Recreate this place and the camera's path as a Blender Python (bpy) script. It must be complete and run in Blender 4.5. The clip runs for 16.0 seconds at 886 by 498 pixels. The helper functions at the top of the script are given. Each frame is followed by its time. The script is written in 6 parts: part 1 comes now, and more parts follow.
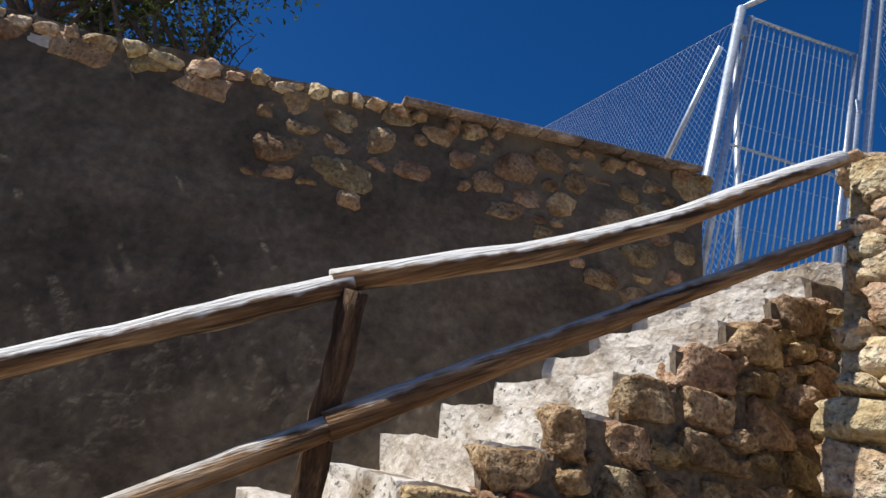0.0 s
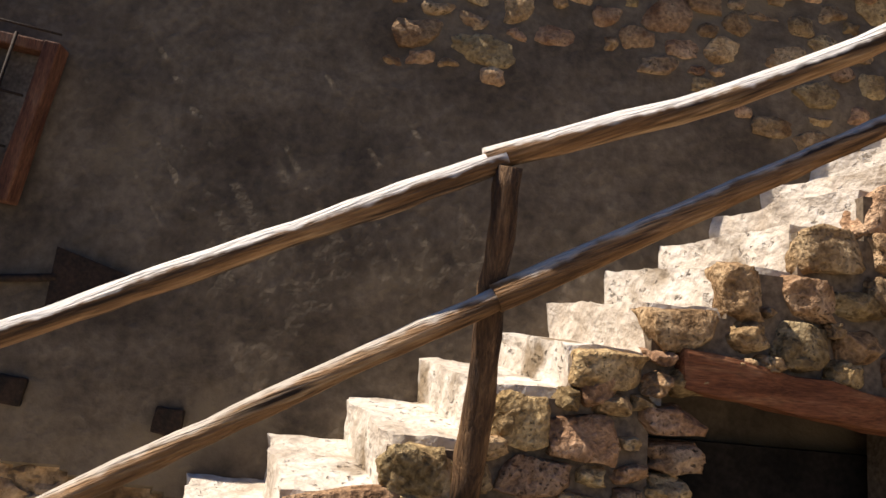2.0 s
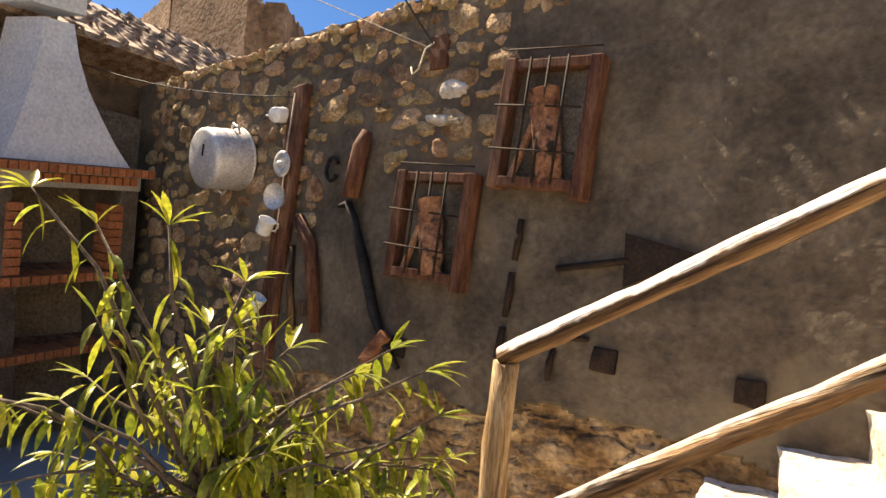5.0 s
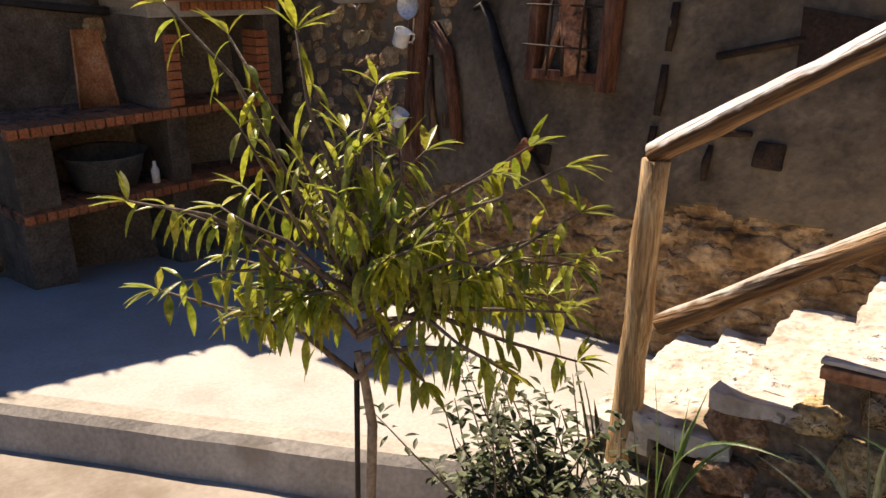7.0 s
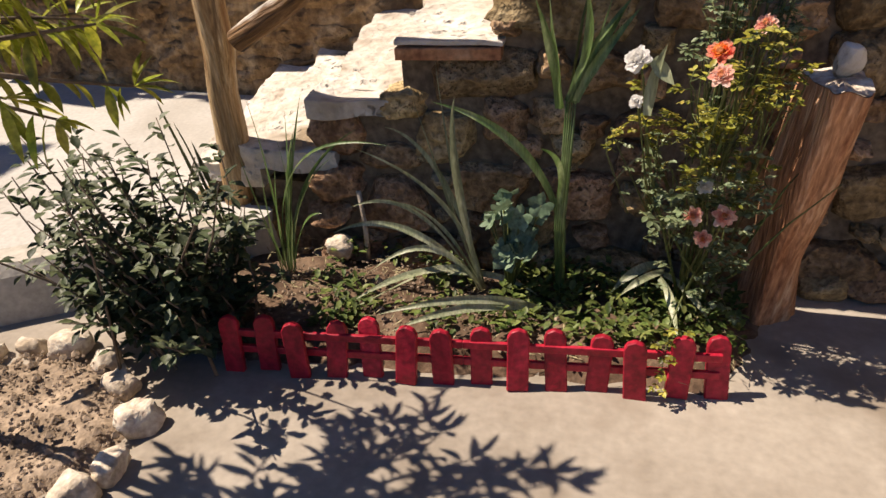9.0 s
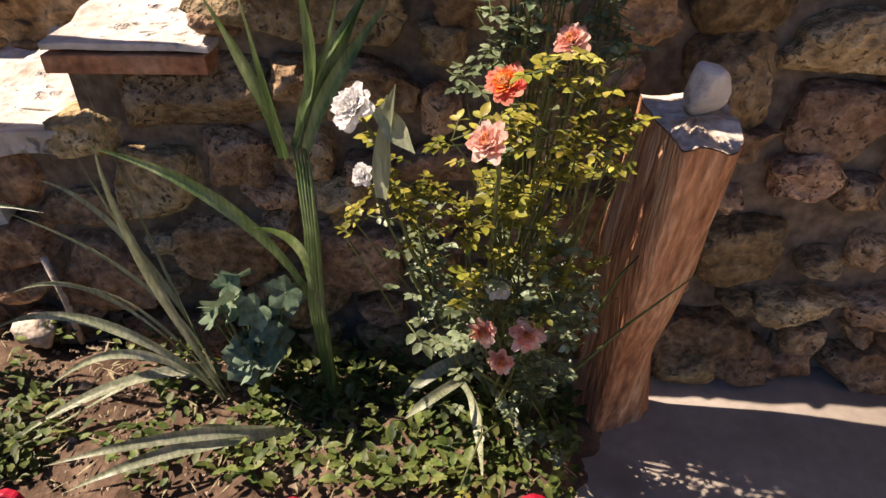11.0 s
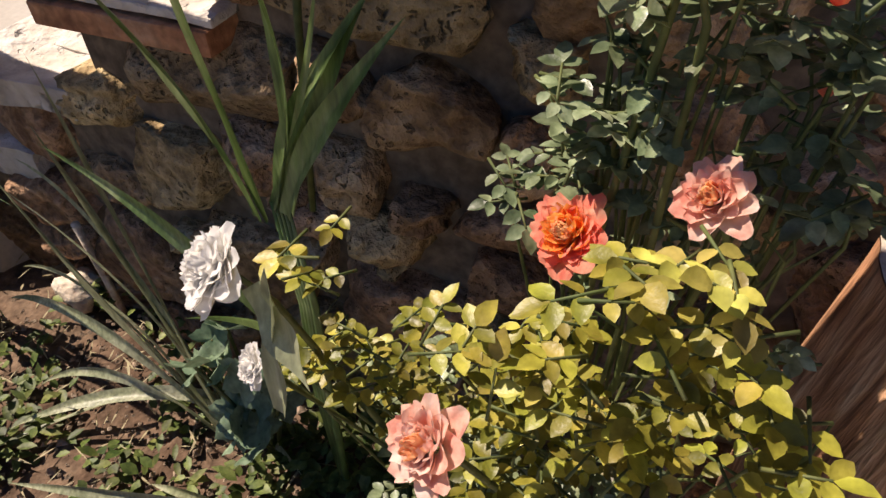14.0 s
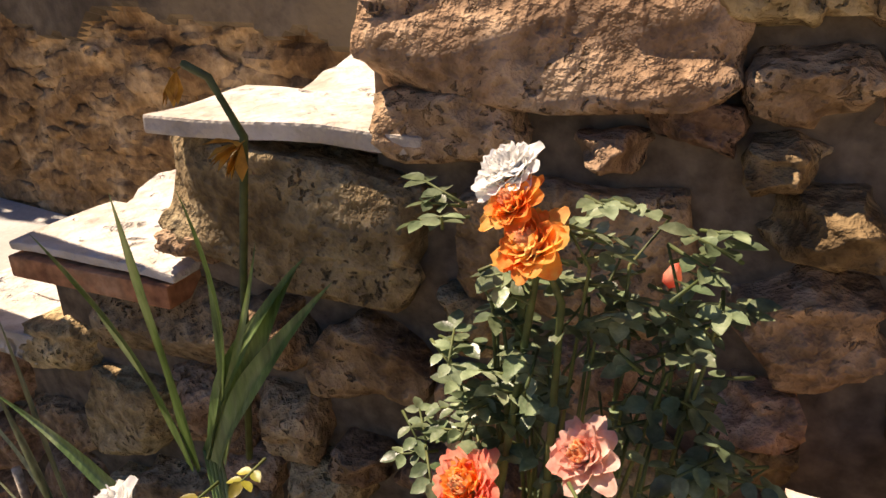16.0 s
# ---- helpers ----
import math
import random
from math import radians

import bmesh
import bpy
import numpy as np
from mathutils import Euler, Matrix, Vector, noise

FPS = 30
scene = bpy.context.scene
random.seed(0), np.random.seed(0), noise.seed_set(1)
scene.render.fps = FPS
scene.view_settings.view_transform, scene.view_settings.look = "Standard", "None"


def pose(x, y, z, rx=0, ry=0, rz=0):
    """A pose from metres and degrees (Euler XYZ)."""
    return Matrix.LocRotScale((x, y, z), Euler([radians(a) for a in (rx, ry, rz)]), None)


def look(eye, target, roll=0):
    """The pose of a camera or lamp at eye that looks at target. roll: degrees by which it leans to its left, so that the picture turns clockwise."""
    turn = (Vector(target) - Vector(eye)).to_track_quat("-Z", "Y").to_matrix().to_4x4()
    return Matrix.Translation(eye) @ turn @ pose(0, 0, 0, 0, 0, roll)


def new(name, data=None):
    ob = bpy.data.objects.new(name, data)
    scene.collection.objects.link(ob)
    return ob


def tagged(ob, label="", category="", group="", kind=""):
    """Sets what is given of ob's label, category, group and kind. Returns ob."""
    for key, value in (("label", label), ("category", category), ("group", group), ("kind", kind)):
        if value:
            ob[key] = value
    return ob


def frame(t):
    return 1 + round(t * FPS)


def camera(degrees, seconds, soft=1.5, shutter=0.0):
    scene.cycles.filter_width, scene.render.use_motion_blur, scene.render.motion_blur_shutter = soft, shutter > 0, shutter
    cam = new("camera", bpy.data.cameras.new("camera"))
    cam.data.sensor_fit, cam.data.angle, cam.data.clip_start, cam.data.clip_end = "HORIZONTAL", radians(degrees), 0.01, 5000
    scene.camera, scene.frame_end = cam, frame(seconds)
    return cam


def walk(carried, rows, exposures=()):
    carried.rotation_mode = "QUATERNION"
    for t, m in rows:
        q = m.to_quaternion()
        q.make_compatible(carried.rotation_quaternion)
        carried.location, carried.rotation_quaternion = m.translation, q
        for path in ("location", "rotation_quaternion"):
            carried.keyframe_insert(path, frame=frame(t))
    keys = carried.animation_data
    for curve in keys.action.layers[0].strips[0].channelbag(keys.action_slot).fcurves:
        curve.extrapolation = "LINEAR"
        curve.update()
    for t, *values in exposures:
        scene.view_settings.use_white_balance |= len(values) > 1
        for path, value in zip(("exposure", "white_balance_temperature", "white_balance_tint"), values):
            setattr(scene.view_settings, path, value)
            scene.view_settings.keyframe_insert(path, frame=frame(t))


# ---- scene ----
cam = camera(65.9, 16.0)
PATH = [
    (0, (0.895, 0.344, 1.503), (1.365, 2.143, 2.24), 7.6),
    (0.5, (0.901, 0.354, 1.503), (1.56, 2.089, 2.25), 7.4),
    (1, (0.896, 0.356, 1.498), (1.45, 2.195, 2.057), 8.6),
    (1.5, (0.891, 0.342, 1.493), (1.216, 2.269, 1.92), 7.1),
    (2, (0.883, 0.328, 1.487), (0.977, 2.295, 1.837), 5.2),
    (2.5, (0.874, 0.29, 1.477), (0.676, 2.242, 1.864), 5.1),
    (3, (0.868, 0.282, 1.476), (0.375, 2.163, 1.944), 4.7),
    (3.5, (0.84, 0.222, 1.452), (0.033, 2.001, 1.881), 6.3),
    (4, (0.812, 0.203, 1.439), (-0.221, 1.88, 1.786), 4.9),
    (4.2, (0.796, 0.209, 1.429), (-0.295, 1.858, 1.731), 4.9),
    (6.3, (0.732, 0.309, 1.466), (-0.784, 1.612, 1.397), 1.1),
    (6.5, (0.729, 0.299, 1.45), (-0.825, 1.549, 1.303), 1.1),
    (7, (0.733, 0.318, 1.398), (-0.792, 1.558, 1.03), 0.3),
    (7.5, (0.684, 0.331, 1.322), (-0.683, 1.652, 0.7), -0.3),
    (8, (0.694, 0.356, 1.277), (-0.426, 1.82, 0.498), -1.6),
    (8.5, (0.726, 0.376, 1.232), (-0.081, 1.95, 0.299), -2.7),
    (9, (0.781, 0.469, 1.212), (0.172, 2.087, 0.206), -3.6),
    (9.5, (0.888, 0.63, 1.187), (0.431, 2.278, 0.151), -3.7),
    (10, (0.945, 0.798, 1.15), (0.642, 2.448, 0.061), -1.5),
    (10.2, (0.943, 0.896, 1.143), (0.719, 2.573, 0.078), -1.2),
    (12.3, (0.928, 1.54, 1.105), (0.398, 2.952, -0.209), -1.9),
    (12.5, (0.898, 1.588, 1.085), (0.387, 2.985, -0.251), -2.6),
    (13, (0.881, 1.673, 1.068), (0.349, 2.919, -0.404), -1.8),
    (13.5, (0.932, 1.732, 1.073), (0.261, 2.917, -0.391), -0.6),
    (14, (0.957, 1.751, 1.096), (0.171, 3.007, -0.248), -2.3),
    (14.5, (0.977, 1.759, 1.114), (0.208, 3.118, -0.135), -1.8),
    (15, (0.989, 1.768, 1.125), (0.205, 3.211, -0.017), -0.5),
    (15.5, (0.996, 1.758, 1.127), (0.171, 3.299, 0.155), -0.2),
    (16, (1.019, 1.752, 1.13), (0.104, 3.357, 0.364), -0.6),
]
walk(cam, [(t, look(e, g, r)) for t, e, g, r in PATH],
     exposures=[(0.0, 0.2, 5900, 10), (0.5, 0.0, 5900, 10), (1.0, 0.15, 6050, 10), (2.0, 0.5, 7000, 15), (2.5, 0.6, 7500, 16), (3.0, 0.95, 7700, 16), (4.0, 1.22, 7900, 13), (6.5, 1.68, 8900, 17), (7.0, 0.8, 7600, 18), (7.5, 0.58, 7300, 15), (8.0, 0.55, 7000, 14), (9.5, 0.65, 7200, 18), (10.0, 0.65, 7200, 20), (12.5, 1.18, 7100, 24), (13.5, 0.65, 7100, 21), (14.0, 0.6, 7100, 20), (15.0, 0.55, 7000, 22), (16.0, 0.9, 7700, 20)])

# ---- light: clear midday sky, sun over the barbecue end of the yard ----
SUN_EL, SUN_AZ = radians(55), (-1.0, -0.045)
world = bpy.data.worlds.new("sky")
scene.world = world
world.use_nodes = True
_wn = world.node_tree.nodes
_sky = _wn.new("ShaderNodeTexSky")
_sky.sky_type = "NISHITA"
_sky.sun_disc = False
_sky.sun_elevation = SUN_EL
_sky.sun_rotation = math.atan2(SUN_AZ[0], SUN_AZ[1])
_sky.altitude = 1200
_sky.air_density, _sky.dust_density, _sky.ozone_density = 1.05, 1.4, 6.0
_wn["Background"].inputs[1].default_value = 0.067
_hs = _wn.new("ShaderNodeHueSaturation")
_hs.inputs["Saturation"].default_value = 1.28
_hs.inputs["Hue"].default_value = 0.506
world.node_tree.links.new(_sky.outputs[0], _hs.inputs["Color"])
world.node_tree.links.new(_hs.outputs[0], _wn["Background"].inputs[0])
_sd = bpy.data.lights.new("sun", "SUN")
_sd.energy, _sd.angle, _sd.color = 5.0, radians(0.53), (1.0, 0.93, 0.82)
sun = new("sun", _sd)
_v = Vector((SUN_AZ[0], SUN_AZ[1], 0)).normalized() * math.cos(SUN_EL) + Vector((0, 0, math.sin(SUN_EL)))
sun.matrix_world = look(_v * 30, (0, 0, 0))


# ---- materials ----
def mat(name, cols, scale=6.0, rough=0.85, bump=0.3, fine=60.0, metal=0.0, vary=0.0, pits=0.0, spec=0.3,
        stretch=(1, 1, 1), trans=0.0, local=False, stain=None, hue=0.0, grain=0.45, depth=0.01, turn=None, island=0.0):
    """Base colours mixed by noise at two scales, with grain relief; vary: value change by object; pits: dark holes."""
    m = bpy.data.materials.new(name)
    m.use_nodes = True
    nt = m.node_tree
    N, L = nt.nodes, nt.links
    b = N["Principled BSDF"]
    b.inputs["Roughness"].default_value = rough
    b.inputs["Metallic"].default_value = metal
    b.inputs["Specular IOR Level"].default_value = spec
    if local:
        src = N.new("ShaderNodeTexCoord").outputs["Object"]
    else:
        src = N.new("ShaderNodeNewGeometry").outputs["Position"]
    if turn:
        tn = N.new("ShaderNodeMapping")
        tn.inputs["Rotation"].default_value = [radians(a) for a in turn]
        L.new(src, tn.inputs["Vector"])
        src = tn.outputs[0]
    mp = N.new("ShaderNodeMapping")
    mp.inputs["Scale"].default_value = stretch
    L.new(src, mp.inputs["Vector"])
    vec = mp.outputs[0]
    n1 = N.new("ShaderNodeTexNoise")
    n1.inputs["Scale"].default_value, n1.inputs["Detail"].default_value = scale, 6
    n1.inputs["Roughness"].default_value = 0.68
    n2 = N.new("ShaderNodeTexNoise")
    n2.inputs["Scale"].default_value, n2.inputs["Detail"].default_value = fine, 4
    L.new(vec, n1.inputs["Vector"])
    L.new(vec, n2.inputs["Vector"])
    ramp = N.new("ShaderNodeValToRGB")
    el = ramp.color_ramp.elements
    k = len(cols)
    for i, c in enumerate(cols):
        p = 0.36 + 0.28 * i / max(1, k - 1)
        e = el[i] if i < 2 else el.new(p)
        e.position, e.color = p, (*c, 1)
    L.new(n1.outputs[0], ramp.inputs[0])
    col = ramp.outputs[0]
    mix = N.new("ShaderNodeMix")
    mix.data_type, mix.blend_type = "RGBA", "OVERLAY"
    mix.inputs[0].default_value = grain
    L.new(col, mix.inputs[6])
    bw = N.new("ShaderNodeMapRange")
    bw.inputs[1].default_value, bw.inputs[2].default_value = 0.3, 0.7
    bw.inputs[3].default_value, bw.inputs[4].default_value = 0.12, 0.88
    L.new(n2.outputs[0], bw.inputs[0])
    L.new(bw.outputs[0], mix.inputs[7])
    col = mix.outputs[2]
    if stain:
        n3 = N.new("ShaderNodeTexNoise")
        n3.inputs["Scale"].default_value, n3.inputs["Detail"].default_value = stain[1], 3
        L.new(vec, n3.inputs["Vector"])
        r3 = N.new("ShaderNodeMapRange")
        r3.inputs[1].default_value, r3.inputs[2].default_value = stain[2], stain[2] + 0.12
        L.new(n3.outputs[0], r3.inputs[0])
        ms = N.new("ShaderNodeMix")
        ms.data_type = "RGBA"
        ms.inputs[7].default_value = (*stain[0], 1)
        L.new(r3.outputs[0], ms.inputs[0])
        L.new(col, ms.inputs[6])
        col = ms.outputs[2]
    height = n2.outputs[0]
    if pits:
        vo = N.new("ShaderNodeTexVoronoi")
        vo.inputs["Scale"].default_value = pits
        nd = N.new("ShaderNodeMix")
        nd.data_type = "VECTOR"
        nd.inputs[0].default_value = 0.06
        L.new(vec, nd.inputs[4])
        L.new(n2.outputs["Color"], nd.inputs[5])
        L.new(nd.outputs[1], vo.inputs["Vector"])
        pr = N.new("ShaderNodeMapRange")
        pr.inputs[1].default_value, pr.inputs[2].default_value = 0.05, 0.3
        L.new(vo.outputs["Distance"], pr.inputs[0])
        gate = N.new("ShaderNodeMapRange")
        gate.inputs[1].default_value, gate.inputs[2].default_value = 0.48, 0.6
        gate.inputs[3].default_value, gate.inputs[4].default_value = 1.0, 0.0
        L.new(n1.outputs[0], gate.inputs[0])
        mx = N.new("ShaderNodeMath")
        mx.operation = "MAXIMUM"
        L.new(pr.outputs[0], mx.inputs[0])
        L.new(gate.outputs[0], mx.inputs[1])
        dk = N.new("ShaderNodeMix")
        dk.data_type, dk.blend_type = "RGBA", "MULTIPLY"
        dk.inputs[0].default_value = 0.65
        L.new(col, dk.inputs[6])
        L.new(mx.outputs[0], dk.inputs[7])
        col = dk.outputs[2]
        ad = N.new("ShaderNodeMath")
        ad.operation = "MULTIPLY_ADD"
        ad.inputs[1].default_value = 1.2
        L.new(mx.outputs[0], ad.inputs[0])
        L.new(n2.outputs[0], ad.inputs[2])
        height = ad.outputs[0]
    if vary or hue:
        oi = N.new("ShaderNodeObjectInfo")
        hs = N.new("ShaderNodeHueSaturation")
        mr = N.new("ShaderNodeMapRange")
        mr.inputs[3].default_value, mr.inputs[4].default_value = 1 - vary, 1 + vary
        L.new(oi.outputs["Random"], mr.inputs[0])
        L.new(mr.outputs[0], hs.inputs["Value"])
        wr = N.new("ShaderNodeMath")
        wr.operation = "FRACT"
        ml = N.new("ShaderNodeMath")
        ml.operation = "MULTIPLY"
        ml.inputs[1].default_value = 7.31
        L.new(oi.outputs["Random"], ml.inputs[0])
        L.new(ml.outputs[0], wr.inputs[0])
        mh = N.new("ShaderNodeMapRange")
        mh.inputs[3].default_value, mh.inputs[4].default_value = 0.5 - hue, 0.5 + hue
        L.new(wr.outputs[0], mh.inputs[0])
        L.new(mh.outputs[0], hs.inputs["Hue"])
        L.new(col, hs.inputs["Color"])
        col = hs.outputs[0]
    if island:
        gi = N.new("ShaderNodeNewGeometry").outputs["Random Per Island"]
        hi = N.new("ShaderNodeHueSaturation")
        iv, ih = N.new("ShaderNodeMapRange"), N.new("ShaderNodeMapRange")
        iv.inputs[3].default_value, iv.inputs[4].default_value = 1 - island, 1 + island
        ih.inputs[3].default_value, ih.inputs[4].default_value = 0.5 + island * .035, 0.5 - island * .06
        L.new(gi, iv.inputs[0])
        fr, mu = N.new("ShaderNodeMath"), N.new("ShaderNodeMath")
        mu.operation, fr.operation = "MULTIPLY", "FRACT"
        mu.inputs[1].default_value = 13.7
        L.new(gi, mu.inputs[0])
        L.new(mu.outputs[0], fr.inputs[0])
        L.new(fr.outputs[0], ih.inputs[0])
        L.new(iv.outputs[0], hi.inputs["Value"])
        L.new(ih.outputs[0], hi.inputs["Hue"])
        L.new(col, hi.inputs["Color"])
        col = hi.outputs[0]
    L.new(col, b.inputs["Base Color"])
    if bump:
        bp = N.new("ShaderNodeBump")
        bp.inputs["Strength"].default_value = bump
        bp.inputs["Distance"].default_value = depth
        L.new(height, bp.inputs["Height"])
        L.new(bp.outputs[0], b.inputs["Normal"])
    if trans:
        tl = N.new("ShaderNodeBsdfTranslucent")
        L.new(col, tl.inputs[0])
        mxs = N.new("ShaderNodeMixShader")
        mxs.inputs[0].default_value = trans
        L.new(b.outputs[0], mxs.inputs[1])
        L.new(tl.outputs[0], mxs.inputs[2])
        L.new(mxs.outputs[0], N["Material Output"].inputs[0])
    return m


M_GROUND = mat("yard_concrete", [(.215, .178, .137), (.30, .258, .208), (.37, .325, .268)], 1.3, .9, .25, 38, stain=((.20, .16, .118), 2.3, .57), grain=.12, depth=.004)
M_TERRACE = mat("pale_concrete", [(.40, .372, .33), (.455, .43, .39), (.49, .465, .425)], 1.6, .85, .2, 60, stain=((.35, .32, .275), .9, .60), grain=.14)
M_KERB = mat("grey_cement", [(.33, .30, .25), (.46, .42, .36)], 2.5, .9, .3, 50, grain=.2, stain=((.24, .20, .15), 1.6, .58))
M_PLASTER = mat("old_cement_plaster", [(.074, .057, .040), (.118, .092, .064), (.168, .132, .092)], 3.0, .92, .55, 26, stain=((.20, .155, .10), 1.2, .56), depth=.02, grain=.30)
M_MORTAR = mat("earth_mortar", [(.13, .10, .07), (.20, .155, .11)], 5, .95, .7, 40)
M_CEM = mat("dark_stained_cement", [(.065, .05, .037), (.115, .092, .07), (.18, .148, .115)], 3, .9, .5, 60)
M_ZINC = mat("dull_zinc", [(.10, .10, .098), (.20, .20, .195)], 6, .45, .2, 50, metal=.4)
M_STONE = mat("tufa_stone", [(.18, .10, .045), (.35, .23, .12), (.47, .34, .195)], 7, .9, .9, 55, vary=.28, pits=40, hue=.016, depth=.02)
# Rubble stone in two tones: shade put into this one, sunlight into M_PIER.
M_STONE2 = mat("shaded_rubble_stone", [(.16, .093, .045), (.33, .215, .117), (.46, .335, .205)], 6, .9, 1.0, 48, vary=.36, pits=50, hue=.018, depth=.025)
M_LIME = mat("limewashed_step", [(.44, .375, .30), (.60, .545, .47), (.68, .63, .56)], 3.5, .9, .7, 30, vary=.06, stain=((.27, .21, .14), 3.4, .59), pits=22, depth=.025, grain=.22)
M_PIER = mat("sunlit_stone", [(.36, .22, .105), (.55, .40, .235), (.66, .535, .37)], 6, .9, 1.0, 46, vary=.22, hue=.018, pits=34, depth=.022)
M_RUBBLE = mat("eroded_rubble", [(.12, .066, .028), (.25, .155, .075), (.40, .285, .165)], 5, .95, .6, 30, vary=.2, pits=18, depth=.03)
M_TILE = mat("terracotta", [(.30, .13, .065), (.42, .20, .10), (.46, .28, .17)], 8, .85, .3, 60, vary=.2)
M_ROOFT = mat("weathered_roof_tile", [(.13, .09, .065), (.27, .195, .14), (.44, .36, .28)], 9, .9, .5, 60, vary=.35)
M_BRICK = mat("red_brick", [(.34, .11, .045), (.44, .165, .07)], 9, .85, .3, 70, vary=.18)
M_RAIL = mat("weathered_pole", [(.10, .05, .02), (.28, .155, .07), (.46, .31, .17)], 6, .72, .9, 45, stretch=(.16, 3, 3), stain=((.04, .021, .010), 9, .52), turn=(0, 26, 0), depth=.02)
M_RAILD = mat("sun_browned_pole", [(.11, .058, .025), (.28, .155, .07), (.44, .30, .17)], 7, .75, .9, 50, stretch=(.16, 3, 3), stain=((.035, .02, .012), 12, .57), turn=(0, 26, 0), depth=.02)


def weather_sunlit_side(m, pale, lo, hi):
    """Weathered grey plus painted sunlight on a pole's sky-facing side, streaked along the grain."""
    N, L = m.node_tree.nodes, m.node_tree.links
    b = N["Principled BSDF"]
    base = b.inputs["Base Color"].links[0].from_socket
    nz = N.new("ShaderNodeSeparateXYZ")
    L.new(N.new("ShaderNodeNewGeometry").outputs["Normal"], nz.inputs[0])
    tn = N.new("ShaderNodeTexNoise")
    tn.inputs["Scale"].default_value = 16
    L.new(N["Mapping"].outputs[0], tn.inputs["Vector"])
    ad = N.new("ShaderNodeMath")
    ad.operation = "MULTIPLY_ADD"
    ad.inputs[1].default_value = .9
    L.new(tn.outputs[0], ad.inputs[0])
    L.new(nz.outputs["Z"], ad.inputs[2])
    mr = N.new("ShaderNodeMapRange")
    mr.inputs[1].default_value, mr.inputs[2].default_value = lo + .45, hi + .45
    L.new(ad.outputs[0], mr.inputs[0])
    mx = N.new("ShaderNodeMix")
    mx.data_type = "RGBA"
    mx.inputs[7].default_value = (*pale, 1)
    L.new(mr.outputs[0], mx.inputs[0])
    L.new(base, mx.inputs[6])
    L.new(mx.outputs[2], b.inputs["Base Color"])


M_POST = mat("dark_pole", [(.035, .02, .012), (.10, .055, .028), (.22, .13, .065)], 8, .8, .8, 60, stretch=(3, 3, .4), depth=.02)
# Both rail woods get their sunlit tops painted into the colour.
weather_sunlit_side(M_RAIL, (.78, .75, .70), -.02, .28)
weather_sunlit_side(M_RAILD, (.60, .54, .46), .35, .70)
M_POSTL = mat("pale_peeled_pole", [(.22, .11, .04), (.42, .28, .14), (.56, .45, .30)], 6, .75, .7, 60, stretch=(3, 3, .25), stain=((.09, .05, .025), 7, .57))
M_WOODRED = mat("reddish_old_wood", [(.055, .020, .011), (.12, .048, .025), (.19, .088, .046)], 7, .8, .5, 60, stretch=(3, 3, .5))
M_BEAM = mat("red_beam", [(.10, .035, .016), (.19, .07, .032), (.26, .12, .06)], 6, .8, .6, 50, stretch=(.4, 3, 3))
M_LOG = mat("barkless_log", [(.28, .11, .05), (.46, .235, .125), (.60, .40, .26)], 5, .8, 1.0, 40, stretch=(2.6, 2.6, .35), stain=((.20, .07, .033), 3.2, .60), depth=.010)
M_LOGTOP = mat("grey_cut_wood", [(.40, .32, .235), (.58, .50, .41), (.66, .60, .52)], 12, .85, .8, 60, stain=((.22, .12, .06), 9, .58))
M_IRON = mat("black_iron", [(.018, .016, .015), (.04, .034, .03)], 12, .6, .3, 70, metal=.5)
M_RUST = mat("rusty_iron", [(.016, .011, .008), (.045, .026, .016)], 14, .8, .4, 70, metal=.2)
M_ALU = mat("dull_aluminium", [(.52, .51, .49), (.66, .65, .63)], 9, .5, .2, 60, metal=.45)
M_GALV = mat("galvanised_steel", [(.50, .55, .60), (.66, .70, .74)], 20, .4, .05, 60, metal=.6)
M_ENAMEL = mat("white_enamel", [(.72, .72, .70), (.80, .80, .78)], 10, .25, .05, 40, spec=.5)
M_WHITE = mat("white_render", [(.60, .60, .60), (.70, .70, .69)], 3, .85, .2, 40)
# Near-black: soot in the firebox, painted shade in hollows and recesses.
M_DARK = mat("soot_and_shade", [(.012, .010, .009), (.03, .024, .02)], 6, .95, .3, 40)
M_RED = mat("red_paint", [(.27, .008, .020), (.36, .012, .030), (.42, .02, .04)], 14, .45, .25, 60, vary=.14)
M_SOIL = mat("garden_soil", [(.065, .038, .023), (.115, .072, .046), (.18, .122, .08)], 9, .97, 1.0, 45)
M_SOILD = mat("dry_soil", [(.18, .13, .088), (.28, .21, .148), (.36, .275, .20)], 6, .97, .9, 50)
M_ROCK = mat("white_rock", [(.38, .30, .215), (.54, .455, .355), (.63, .56, .46)], 9, .88, .7, 55, vary=.14)
M_BARK = mat("smooth_bark", [(.10, .075, .055), (.17, .13, .10)], 12, .85, .5, 60)
M_TRUNK = mat("grey_young_bark", [(.19, .15, .11), (.30, .245, .19)], 14, .85, .5, 60)
M_STEMG = mat("green_stem", [(.06, .085, .025), (.12, .13, .045)], 14, .6, .2, 60)
M_LEAFY = mat("yellow_green_leaf", [(.15, .20, .018), (.30, .33, .036), (.42, .42, .07)], 18, .36, .1, 90, trans=.42, spec=.5, island=.42)
M_LEAFR = mat("rose_leaf", [(.15, .15, .02), (.29, .285, .04), (.42, .39, .09)], 12, .42, .2, 70, trans=.35, spec=.45, island=.52)
M_LEAFD = mat("dark_rose_leaf", [(.10, .14, .065), (.18, .23, .12), (.28, .33, .20)], 20, .36, .2, 80, trans=.25, spec=.5, island=.40)
